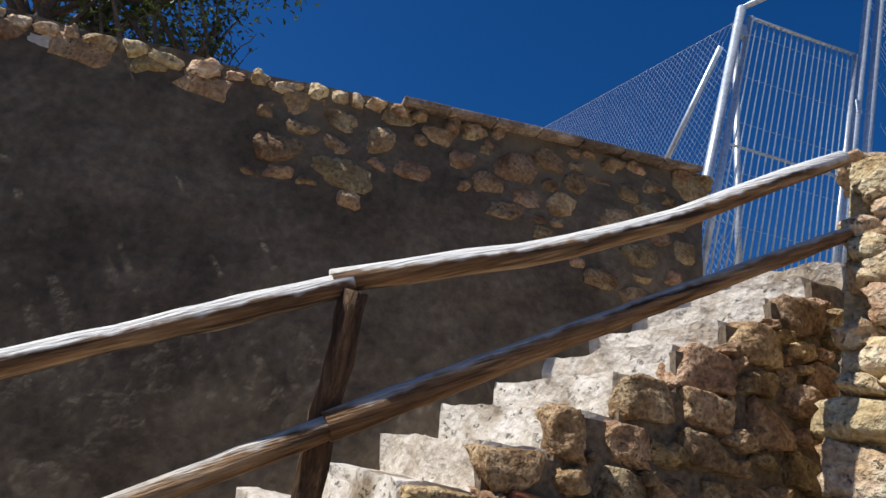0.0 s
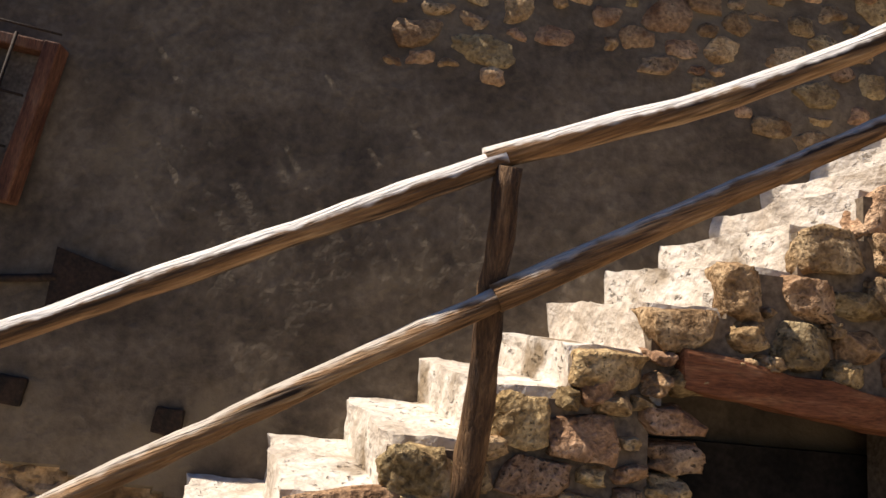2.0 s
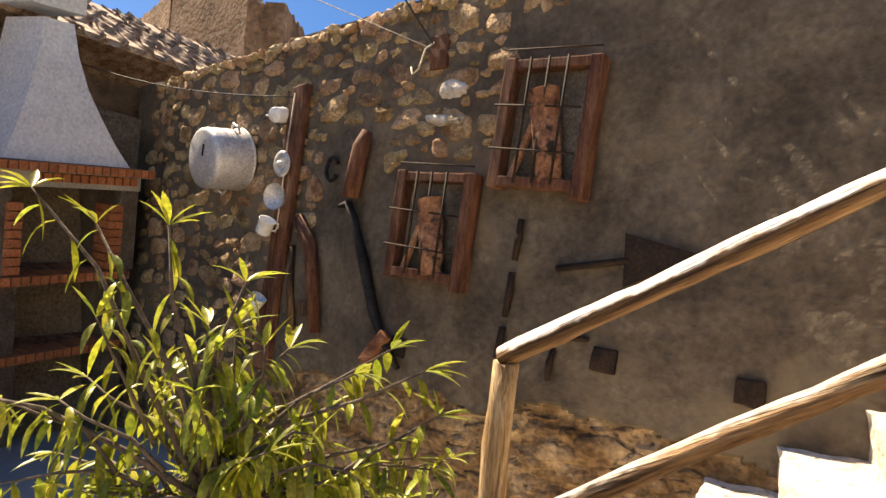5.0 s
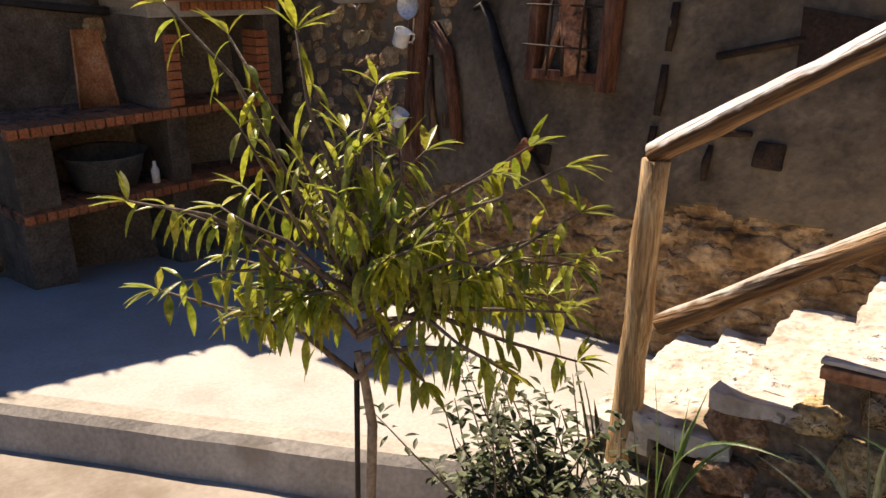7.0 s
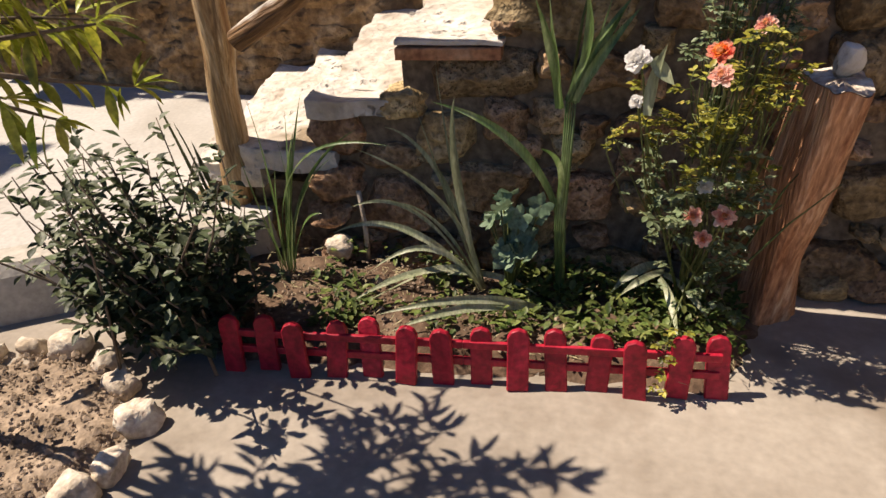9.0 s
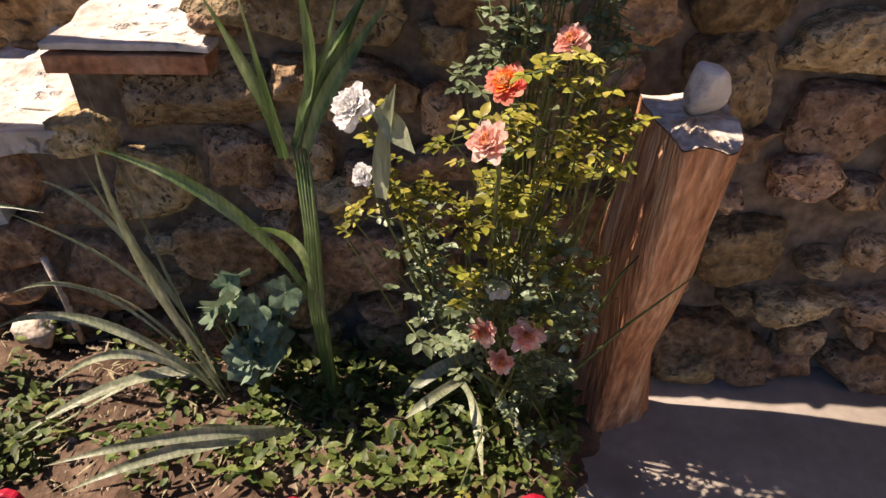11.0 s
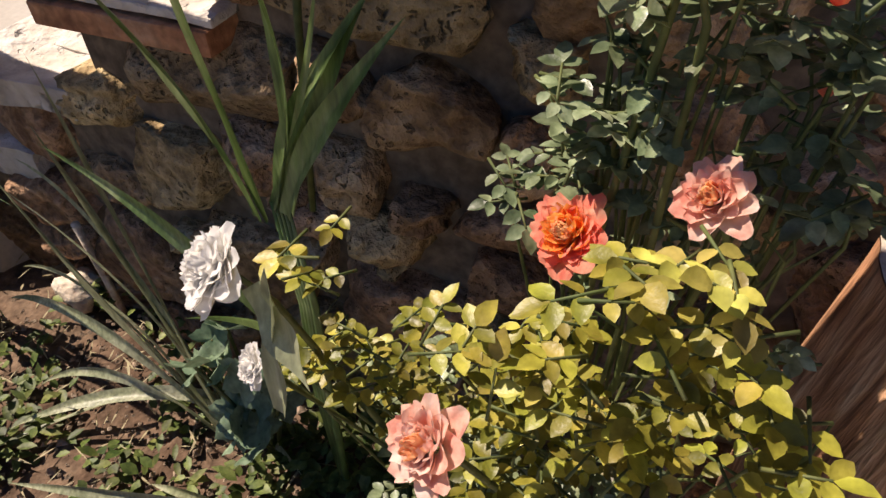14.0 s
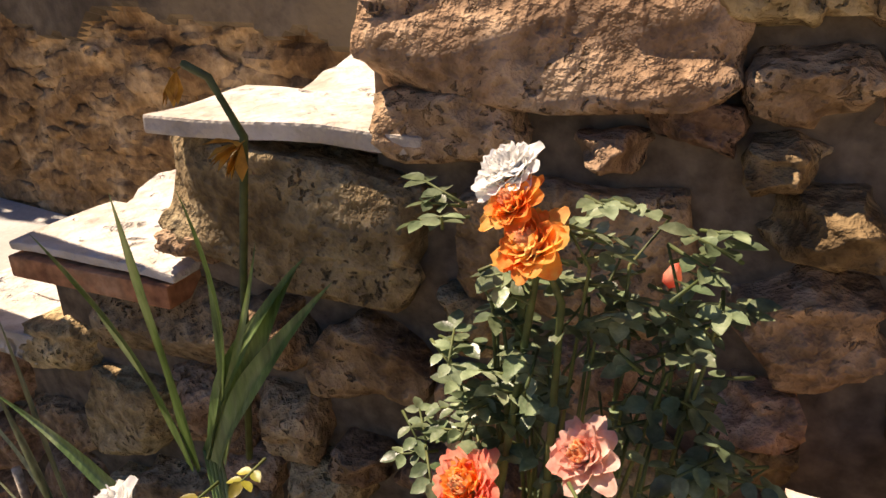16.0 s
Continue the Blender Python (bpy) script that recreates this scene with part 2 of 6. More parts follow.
M_LEAFB = mat("grey_green_leaf", [(.11, .18, .10), (.21, .28, .18)], 20, .5, .15, 90, trans=.2, vary=.2)
M_BLADE = mat("sword_leaf", [(.07, .13, .035), (.145, .225, .07), (.28, .34, .16)], 8, .36, .15, 80, stretch=(2, 2, .3), trans=.3, spec=.5, vary=.25)
M_BLADEP = mat("pale_sword_leaf", [(.22, .25, .14), (.34, .37, .22), (.45, .46, .31)], 9, .42, .1, 80, stretch=(2, 2, .3), trans=.32, spec=.45, vary=.2)
M_STRAW = mat("dry_leaf", [(.30, .25, .13), (.46, .40, .24)], 14, .6, .1, 90, trans=.3)
M_SHRUB = mat("dusky_shrub_leaf", [(.045, .062, .028), (.10, .125, .06)], 20, .5, .2, 90, trans=.18, island=.5)
M_COVER = mat("ground_cover_leaf", [(.04, .07, .018), (.10, .14, .033), (.19, .22, .065)], 16, .5, .1, 90, trans=.3, island=.4)
M_TREE = mat("tree_leaf", [(.03, .05, .014), (.07, .10, .025), (.13, .16, .045)], 5, .5, .1, 60, trans=.3, island=.3)
M_PINK = mat("salmon_petal", [(.80, .38, .28), (.88, .54, .43), (.92, .70, .60)], 30, .7, .15, 90, trans=.45, spec=.15)
M_ORANGE = mat("orange_petal", [(.94, .27, .07), (.96, .42, .10), (.97, .60, .22)], 26, .7, .15, 90, trans=.58, spec=.15)
M_APRICOT = mat("apricot_petal", [(.90, .42, .20), (.92, .56, .32)], 26, .7, .15, 90, trans=.45, spec=.15)
M_CORAL = mat("coral_petal", [(.90, .24, .17), (.93, .42, .28), (.94, .62, .44)], 26, .7, .15, 90, trans=.55, spec=.15)
M_PETALW = mat("white_petal", [(.86, .84, .80), (.91, .90, .87)], 26, .7, .1, 90, trans=.5, spec=.15)
M_DRYFL = mat("withered_petal", [(.48, .22, .03), (.70, .38, .06)], 26, .6, .2, 90, trans=.3)
M_TILED = mat("sooty_terracotta", [(.11, .05, .03), (.24, .115, .07), (.34, .19, .12)], 9, .9, .4, 50, stain=((.03, .025, .022), 16, .55))
M_WIRE = mat("cable", [(.03, .03, .03), (.05, .05, .05)], 10, .6, 0)
M_ROPE = mat("pale_rope", [(.45, .40, .30), (.6, .54, .42)], 40, .9, .3)
M_RUIN = mat("distant_masonry", [(.15, .088, .048), (.25, .155, .09), (.34, .23, .145)], .55, .95, .8, 5, stain=((.10, .06, .035), .3, .55), depth=.3)


# ---- builders ----
def obj(name, verts, faces, material, parent=None, label="", smooth=False):
    me = bpy.data.meshes.new(name)
    me.from_pydata([tuple(v) for v in verts], [], faces)
    me.update()
    if material:
        me.materials.append(material)
    if smooth:
        me.polygons.foreach_set("use_smooth", [True] * len(me.polygons))
    ob = new(name, me)
    if parent:
        ob.parent = parent
    if label:
        ob["label"] = label
    return ob


def part(name, bm, material, parent=None, label="", smooth=False):
    """Links a bmesh as one mesh object under a thing."""
    me = bpy.data.meshes.new(name)
    bm.to_mesh(me)
    bm.free()
    me.materials.append(material)
    if smooth:
        me.polygons.foreach_set("use_smooth", [True] * len(me.polygons))
    ob = new(name, me)
    if parent:
        ob.parent = parent
    if label:
        ob["label"] = label
    return ob


def empty(name, label, category, group="", kind="", at=(0, 0, 0)):
    ob = new(name)
    ob.location = at
    ob.empty_display_size = 0.05
    return tagged(ob, label, category, group, kind)


def box_bm(size, at=(0, 0, 0), rot=None, bevel=0.0, cuts=0, rough=0.0, seed=0, freq=9.0):
    bm = bmesh.new()
    bmesh.ops.create_cube(bm, size=1)
    bmesh.ops.scale(bm, vec=size, verts=bm.verts)
    if bevel:
        bmesh.ops.bevel(bm, geom=bm.edges[:], offset=bevel, segments=2, affect="EDGES", profile=0.6)
    if cuts:
        bmesh.ops.subdivide_edges(bm, edges=bm.edges[:], cuts=cuts, use_grid_fill=True)
    if rot:
        bmesh.ops.rotate(bm, cent=(0, 0, 0), matrix=Euler([radians(a) for a in rot]).to_matrix(), verts=bm.verts)
    bmesh.ops.translate(bm, vec=at, verts=bm.verts)
    if rough:
        off = Vector((seed * 3.7, seed * 1.3, seed * 2.1))
        for v in bm.verts:
            v.co += noise.noise_vector(v.co * freq + off) * rough
    return bm


def prism_bm(poly, z0, z1):
    """An upright prism on a plan polygon; z1 may be a function of x, y."""
    bm = bmesh.new()
    top = z1 if callable(z1) else (lambda x, y: z1)
    lo = [bm.verts.new((x, y, z0)) for x, y in poly]
    hi = [bm.verts.new((x, y, top(x, y))) for x, y in poly]
    n = len(poly)
    bm.faces.new(lo[::-1])
    bm.faces.new(hi)
    for i in range(n):
        bm.faces.new((lo[i], lo[(i + 1) % n], hi[(i + 1) % n], hi[i]))
    bmesh.ops.recalc_face_normals(bm, faces=bm.faces[:])
    return bm


def tube_data(pts, radii, segs=8, wob=0.0, seed=0, flat=1.0):
    pts = [Vector(p) for p in pts]
    V, F = [], []
    for i, p in enumerate(pts):
        d = (pts[min(i + 1, len(pts) - 1)] - pts[max(i - 1, 0)]).normalized()
        a = d.orthogonal().normalized() if abs(d.z) > 0.9 else d.cross(Vector((0, 0, 1))).normalized()
        b = d.cross(a)
        for k in range(segs):
            th = 2 * math.pi * k / segs
            q = a * math.cos(th) + b * math.sin(th) * flat
            r = radii[i] if not isinstance(radii, (int, float)) else radii
            if wob:
                r *= 1 + wob * noise.noise(Vector((p.x * 6 + seed, p.y * 6 + th * 0.9, p.z * 6)))
            V.append(p + q * r)
    for i in range(len(pts) - 1):
        for k in range(segs):
            k2 = (k + 1) % segs
            F.append((i * segs + k, i * segs + k2, (i + 1) * segs + k2, (i + 1) * segs + k))
    F.append(tuple(range(segs))[::-1])
    F.append(tuple((len(pts) - 1) * segs + k for k in range(segs)))
    return V, F


def tube(name, pts, radii, material, parent=None, segs=8, wob=0.0, label="", seed=0, flat=1.0):
    V, F = tube_data(pts, radii, segs, wob, seed, flat)
    return obj(name, V, F, material, parent, label, smooth=True)


def lerp(a, b, t):
    return tuple(a[i] + (b[i] - a[i]) * t for i in range(len(a)))


def line(a, b, n, bow=0.0, jit=0.0, seed=0):
    rnd = random.Random(seed)
    out = []
    for i in range(n + 1):
        t = i / n
        p = Vector(lerp(a, b, t))
        p.z += bow * math.sin(math.pi * t)
        if 0 < i < n and jit:
            p += Vector((rnd.uniform(-jit, jit), rnd.uniform(-jit, jit), rnd.uniform(-jit, jit)))
        out.append(p)
    return out


def rand_unit(rr):
    while True:
        v = Vector((rr.uniform(-1, 1), rr.uniform(-1, 1), rr.uniform(-1, 1)))
        if .1 < v.length < 1:
            return v.normalized()


# rounded irregular stones, shared meshes
def rock_mesh(seed, sub=2, rough=0.22, square=0.55):
    rr = random.Random(seed)
    cuts = [(rand_unit(rr), rr.uniform(.62, .92)) for _ in range(6)]
    bm = bmesh.new()
    bmesh.ops.create_icosphere(bm, subdivisions=sub, radius=1)
    off = Vector((seed * 5.1, seed * 2.3, seed * 7.7))
    for v in bm.verts:
        c = v.co.copy()
        m = max(abs(c.x), abs(c.y), abs(c.z))
        cube = c / m
        c = c.lerp(cube * 0.86, square)
        for (n, d) in cuts:
            k = c.dot(n) - d
            if k > 0:
                c -= n * k * .8
        c += noise.noise_vector(c * 1.3 + off) * rough + noise.noise_vector(c * 3.6 + off) * rough * 0.35 + noise.noise_vector(c * 8 + off) * rough * .12
        v.co = c
    me = bpy.data.meshes.new("stone")
    bm.to_mesh(me)
    bm.free()
    me.polygons.foreach_set("use_smooth", [True] * len(me.polygons))
    return me


def rock_set(material, n, sub, rough=0.2, square=0.5, seed0=0):
    out = []
    for i in range(n):
        me = rock_mesh(seed0 + i, sub, rough, square)
        me.materials.append(material)
        out.append(me)
    return out


def place_stone(me, parent, at, size, rz=0.0, name="stone", rnd=random):
    ob = new(name, me)
    ob.parent = parent
    ob.location = at
    ob.rotation_euler = (rnd.uniform(-.12, .12), rnd.choice((0, math.pi)) + rnd.uniform(-.12, .12), rz + rnd.choice((0, math.pi)))
    ob.scale = (size[0] / 2, size[1] / 2, size[2] / 2)
    return ob


def rubble(x0, x1, z0, z1, place, keep, sizes, seed, aspect=1.35, fixed=(), tight=.93):
    """Packs stones of falling size into an area; calls place(x, z, w, h) for each."""
    rnd = random.Random(seed)
    done = [(x, z, w / 2 / aspect, h / 2) for (x, z, w, h) in fixed]
    for (r, tries) in sizes:
        for _ in range(tries):
            x, z = rnd.uniform(x0, x1), rnd.uniform(z0, z1)
            rr = r * rnd.uniform(.85, 1.15)
            if not keep(x, z):
                continue
            ok = True
            for (a, b, ra, rb) in done:
                dx, dz = (x - a) / aspect, z - b
                if dx * dx + dz * dz < ((max(ra, rb) + min(ra, rb)) / 2 * tight + rr * tight) ** 2:
                    ok = False
                    break
            if ok:
                e = rnd.uniform(.85, 1.2)
                done.append((x, z, rr, rr))
                place(x, z, 2 * rr * aspect * e, 2 * rr / e)


# leaves: folded blades gathered into one mesh
class Leaves:
    def __init__(self):
        self.V, self.F = [], []

    def leaf(self, base, d, length, width, droop=0.25, fold=0.25, twist=None, rows=3, shape=(0.55, 1.0, 0.6)):
        d = Vector(d).normalized()
        side = d.cross(Vector((0, 0, 1)))
        side = side.normalized() if side.length > 1e-3 else Vector((1, 0, 0))
        if twist is not None:
            side.rotate(Matrix.Rotation(twist, 3, d))
        up = side.cross(d)
        p = Vector(base)
        i0 = len(self.V)
        self.V.append(p.copy())
        dd = d.copy()
        step = length / (rows + 1)
        for k in range(rows):
            dd = (dd + Vector((0, 0, -1)) * droop / (rows + 1)).normalized()
            p = p + dd * step
            w = width * 0.5 * shape[min(k, len(shape) - 1)]
            self.V += [p + side * w + up * w * fold, p - up * w * fold * .5, p - side * w + up * w * fold]
        p = p + (dd + Vector((0, 0, -droop * .3))).normalized() * step
        self.V.append(p.copy())
        a = i0 + 1
        self.F += [(i0, a, a + 1), (i0, a + 1, a + 2)]
        for k in range(rows - 1):
            b = a + 3
            self.F += [(a, b, b + 1, a + 1), (a + 1, b + 1, b + 2, a + 2)]
            a = b
        e = len(self.V) - 1
        self.F += [(a, e, a + 1), (a + 1, e, a + 2)]

    def done(self, name, material, parent=None, label=""):
        return obj(name, self.V, self.F, material, parent, label, smooth=True)


def rand_dir(rnd, zlo=-1.0, zhi=1.0):
    a, z = rnd.uniform(0, 2 * math.pi), rnd.uniform(zlo, zhi)
    r = math.sqrt(max(0, 1 - z * z))
    return Vector((r * math.cos(a), r * math.sin(a), z))


# ================= the setting =================
WY = 3.2                      # face of the long yard wall
TOPW = 3.3


def floor_z(x, y):            # terrace falls gently from the wall to its kerb
    return 0.18 + 0.12 * min(1.0, max(0.0, ((y - 0.8) * 0.8 - (x + 2.36) * 0.6) / 2.0))


def near_y(x):                # front face of the stairs' side wall
    return 2.27 + 0.13 * max(0.0, x)


def step_x(i):                # front edge of a step at its open end
    return 0.29 * i if i <= 4 else 1.16 + 0.265 * (i - 4)


def step_z(i):
    return 0.755 + 0.177 * i if i <= 4 else 1.44 + 0.166 * (i - 4)


ground = part("ground", prism_bm([(-400, -400), (400, -400), (400, 400), (-400, 400)], -0.4, 0.0), M_GROUND)
tagged(ground, "dusty tan concrete yard floor", "ground", kind="structure")

TERR = [(-7.5, -3.03), (-2.36, 0.80), (-0.99, 1.82), (-0.5, 2.19), (-0.5, 3.22), (-7.5, 3.22)]
terrace = tagged(new("terrace"), "pale concrete terrace with a grey cement kerb", "terrace", kind="structure")
part("slab", prism_bm(TERR, -0.05, floor_z), M_TERRACE, terrace)
_kv = Vector((0.802, 0.597, 0)) * 1.0
_kn = Vector((0.597, -0.802, 0))
kpts = [Vector((-7.5, -3.03, 0)) + _kv * s for s in np.linspace(0, 8.6, 60)]
V, F = [], []
for i, p in enumerate(kpts):
    w = 0.012 * noise.noise(p * 3)
    for (o, z) in ((0.055 + w, -0.03), (0.025 + w, 0.15), (-0.005, 0.186 + 0.004 * noise.noise(p * 7)), (-0.12, 0.186)):
        q = p + _kn * o
        V.append((q.x, q.y, z))
for i in range(len(kpts) - 1):
    for k in range(3):
        F.append((i * 4 + k, i * 4 + 4 + k, i * 4 + 5 + k, i * 4 + 1 + k))
obj("kerb", V, F, M_KERB, terrace, "grey cement kerb face")

# long wall
wall_north = tagged(new("wall_north"), "old cement-plastered yard wall with patches of bare stone", "wall", kind="structure")


def wall_top(x):
    return TOPW + .048 * max(0.0, x)


def foot_top(x):              # height to which the plaster has fallen off
    return .98 + .16 * noise.noise(Vector((x * 1.8, 2, 0))) + .07 * noise.noise(Vector((x * 7, 2, 0))) - .12 * max(0, x + .6)


def wall_face(x, z):
    """Small unevenness of the plaster; the foot is eaten away."""
    n = 0.018 * noise.noise(Vector((x * 1.1, 0, z * 1.1))) + 0.008 * noise.noise(Vector((x * 4, 3, z * 4)))
    n += .004 * noise.noise(Vector((x * 14, 5, z * 14)))
    if z < foot_top(x) and x < .3:
        n += .035 + .026 * noise.noise(Vector((x * 7, 1, z * 13))) + .016 * noise.noise(Vector((x * 19, 1, z * 30)))
    return WY + n


nx, nz = 520, 200
V, F = [], []
for j in range(nz + 1):
    for i in range(nx + 1):
        x = -5.3 + 8.35 * i / nx
        z = wall_top(x) * j / nz
        if j == nz:
            z += 0.03 * noise.noise(Vector((x * 2.2, 1, 0)))
        V.append((x, wall_face(x, z), z))
for j in range(nz):
    for i in range(nx):
        a = j * (nx + 1) + i
        F.append((a, a + 1, a + nx + 2, a + nx + 1))
nb = len(V)
for i in range(nx + 1):
    x = -5.3 + 8.35 * i / nx
    V += [(x, WY + 0.40, V[nz * (nx + 1) + i][2]), (x, WY + 0.40, 0)]
for i in range(nx):
    t0 = nz * (nx + 1) + i
    F += [(t0, t0 + 1, nb + 2 * i + 2, nb + 2 * i), (nb + 2 * i, nb + 2 * i + 2, nb + 2 * i + 3, nb + 2 * i + 1)]
F.append(tuple([j * (nx + 1) + nx for j in range(nz + 1)] + [nb + 2 * nx, nb + 2 * nx + 1]))
F.append(tuple([nb + 1, nb] + [j * (nx + 1) for j in range(nz, -1, -1)]))
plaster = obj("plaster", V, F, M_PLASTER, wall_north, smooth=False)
plaster.data.materials.append(M_RUBBLE)
for pl in plaster.data.polygons:
    c = pl.center
    if c.x < .3 and c.z < foot_top(c.x) - .01 and c.y < WY + .2:
        pl.material_index = 1

# wall at the barbecue end
wall_west = tagged(new("wall_west"), "rubble stone wall behind the barbecue", "wall", kind="structure")
BX = -5.25
part("core", box_bm((0.4, 9.0, 3.0), (BX - 0.2, -1.3, 1.5), cuts=6, rough=.02, freq=2), M_MORTAR, wall_west)

# house wall beside the stairs' head
PA, PB = Vector((2.955, 2.30, 0)), Vector((5.4, -1.0, 0))
_pd = (PB - PA).normalized()
_pn = Vector((_pd.y, -_pd.x, 0))
wall_east = tagged(new("wall_east"), "sunlit rubble stone wall with pale mortar", "wall", kind="structure")
if _pn.x > 0:
    _pn = -_pn
poly = [(p.x, p.y) for p in (PA, PB, PB - _pn * 0.55, PA - _pn * 0.55)]
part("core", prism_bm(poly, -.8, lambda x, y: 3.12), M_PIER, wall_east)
# the wall leans away from the stairs
wall_east.rotation_euler = (0, radians(10), 0)
_pv = Vector((2.955, 2.30, 2.2))
wall_east.location = _pv - Euler((0, radians(10), 0)).to_matrix() @ _pv

# upper level that the stairs lead to
part_up = part("ground_upper", prism_bm([(3.05, 2.80), (3.6, 2.80), (14, 2.80), (14, 14), (-9, 14), (-9, 3.6), (3.05, 3.6)], 0, 2.56), M_SOILD)
tagged(part_up, "dry bare earth behind the yard wall", "ground", kind="structure")

# stairs
stairs = tagged(new("stairs"), "worn limewashed stone stairs on a rubble side wall", "stairs", kind="structure")
for i in range(-3, 14):
    x0 = step_x(i) if i > -3 else -0.80
    x1 = step_x(i + 1) + 0.06
    zt = step_z(i) if i > -3 else 0.33
    if i == 13:
        x1 = 3.9
    zb = zt - (0.24 if i > -2 else 0.07)
    inset = -0.02 if i < -1 else 0.10 if i < 2 else 0.07
    yn0, yn1, yf = near_y(x0) + inset, near_y(x1) + inset, WY + 0.01
    sk, lift = (-0.19, 0.07) if i < 5 else (-0.16 - 0.035 * (i - 5), 0.06 - 0.018 * (i - 5))
    bm = bmesh.new()
    nxs, nys, nzs = 8, 26, 7
    gx = lambda u, v: (x0 + (x1 - x0) * u) + sk * v
    gy = lambda u, v: (yn0 + (yn1 - yn0) * u) * (1 - v) + yf * v
    grid = {}
    for a in range(nxs + 1):
        for b in range(nys + 1):
            for c in range(nzs + 1):
                if 0 < a < nxs and 0 < b < nys and 0 < c < nzs:
                    continue
                u, v, w = a / nxs, b / nys, c / nzs
                p = Vector((gx(u, v), gy(u, v), zb + (zt + lift * v - zb) * w))
                nv = noise.noise_vector(p * 7 + Vector((i * 3, 0, 0))) + noise.noise_vector(p * 19) * .5
                amp = 0.018 if not (a == 0 and c == nzs) else 0.030
                p += Vector((nv.x * amp, nv.y * amp * .7, nv.z * amp * (.7 if c == nzs else 1)))
                grid[a, b, c] = bm.verts.new(p)

    def quad(*k):
        bm.faces.new([grid[q] for q in k])
    for a in range(nxs):
        for b in range(nys):
            quad((a, b, nzs), (a + 1, b, nzs), (a + 1, b + 1, nzs), (a, b + 1, nzs))
            quad((a, b, 0), (a, b + 1, 0), (a + 1, b + 1, 0), (a + 1, b, 0))
    for b in range(nys):
        for c in range(nzs):
            quad((0, b, c), (0, b, c + 1), (0, b + 1, c + 1), (0, b + 1, c))
            quad((nxs, b, c), (nxs, b + 1, c), (nxs, b + 1, c + 1), (nxs, b, c + 1))
    for a in range(nxs):
        for c in range(nzs):
            quad((a, 0, c), (a + 1, 0, c), (a + 1, 0, c + 1), (a, 0, c + 1))
            quad((a, nys, c), (a, nys, c + 1), (a + 1, nys, c + 1), (a + 1, nys, c))
    part("step", bm, M_LIME, stairs)
    if -2 < i < 2:
        xm, wd = (x0 + x1) / 2 - (.06, .03, -.01)[i + 1], (.27, .31, .35)[i + 1]
        th = (.055, .014, .024)[i + 1]
        part("tread_slab", box_bm((wd, .20, th), (xm, near_y(xm) + .075, zt + (.006 if i < 1 else .042) - th / 2), rot=(0, 0, 7 + 3 * math.sin(i)), bevel=.004, cuts=5, rough=.026 if i < 0 else .010, seed=i + 4, freq=6), M_LIME, stairs)
        if i == 0:
            part("tile_edge", box_bm((.30, .16, .034), (xm, near_y(xm) + .047, zt - .028), rot=(0, 0, 7), bevel=.004), M_TILE, stairs, "terracotta tile under the tread")
# side wall of the stairs, with the doorway to the hollow under them
DX0, DX1 = 1.88, 2.72


def side_top(x):
    if x <= -0.29:
        return 0.27
    return step_z(math.floor(x / 0.29) if x < 1.16 else 4 + math.floor((x - 1.16) / 0.265)) - 0.03


for (xa, xb) in [(step_x(k), step_x(k + 1)) for k in range(-2, 13)] + [(-.78, -.58)]:
    zt = side_top((xa + xb) / 2)
    zb = 0.0
    if xb > DX0 and xa < DX1:
        zb = 1.52
    ya, yb = near_y(xa) + 0.03, near_y(xb) + 0.03
    if zt > zb:
        part("side_wall", prism_bm([(xa, ya), (xb, yb), (xb, yb + 0.35), (xa, ya + 0.35)], zb, zt), M_MORTAR, stairs)

# beam over the doorway; a near-black sheet behind paints the hollow's shade
beam = part("beam", box_bm((1.06, 0.22, 0.125), (2.31, near_y(2.31) + 0.075, 1.50), rot=None, bevel=.016, cuts=7, rough=.016), M_BEAM)
bm = bmesh.new()
bm.from_mesh(beam.data)
for v in bm.verts:
    v.co.z += -0.117 * (v.co.x - 2.31)
    v.co.y += 0.13 * (v.co.x - 2.31)
bm.to_mesh(beam.data)
bm.free()
tagged(beam, "reddish wooden lintel beam under the stairs", "beam")
wall_hollow_shade = part("wall_hollow_shade", box_bm((1.5, 0.06, 1.3), (2.2, WY - 0.05, 0.65)), M_DARK)
tagged(wall_hollow_shade, "near-black sheet painting the shade of the hollow under the stairs", "wall", kind="structure")

# ================= hand rail =================
handrail = empty("handrail", "peeled wooden pole handrail with two rails along the stairs", "handrail")
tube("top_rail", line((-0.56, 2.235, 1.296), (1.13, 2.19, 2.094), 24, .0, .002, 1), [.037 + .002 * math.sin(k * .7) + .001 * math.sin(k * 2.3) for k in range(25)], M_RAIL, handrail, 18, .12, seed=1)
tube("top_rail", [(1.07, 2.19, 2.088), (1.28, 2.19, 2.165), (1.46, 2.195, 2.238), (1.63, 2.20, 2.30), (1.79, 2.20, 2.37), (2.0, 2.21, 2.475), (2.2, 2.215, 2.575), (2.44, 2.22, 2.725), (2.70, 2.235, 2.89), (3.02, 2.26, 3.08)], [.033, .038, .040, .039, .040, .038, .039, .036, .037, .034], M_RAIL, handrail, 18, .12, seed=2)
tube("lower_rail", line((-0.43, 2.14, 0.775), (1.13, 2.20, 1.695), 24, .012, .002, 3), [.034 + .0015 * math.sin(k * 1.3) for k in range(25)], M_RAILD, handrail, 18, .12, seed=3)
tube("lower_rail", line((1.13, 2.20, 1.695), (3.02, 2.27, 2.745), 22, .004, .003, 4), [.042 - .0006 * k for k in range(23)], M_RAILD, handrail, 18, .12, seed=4)
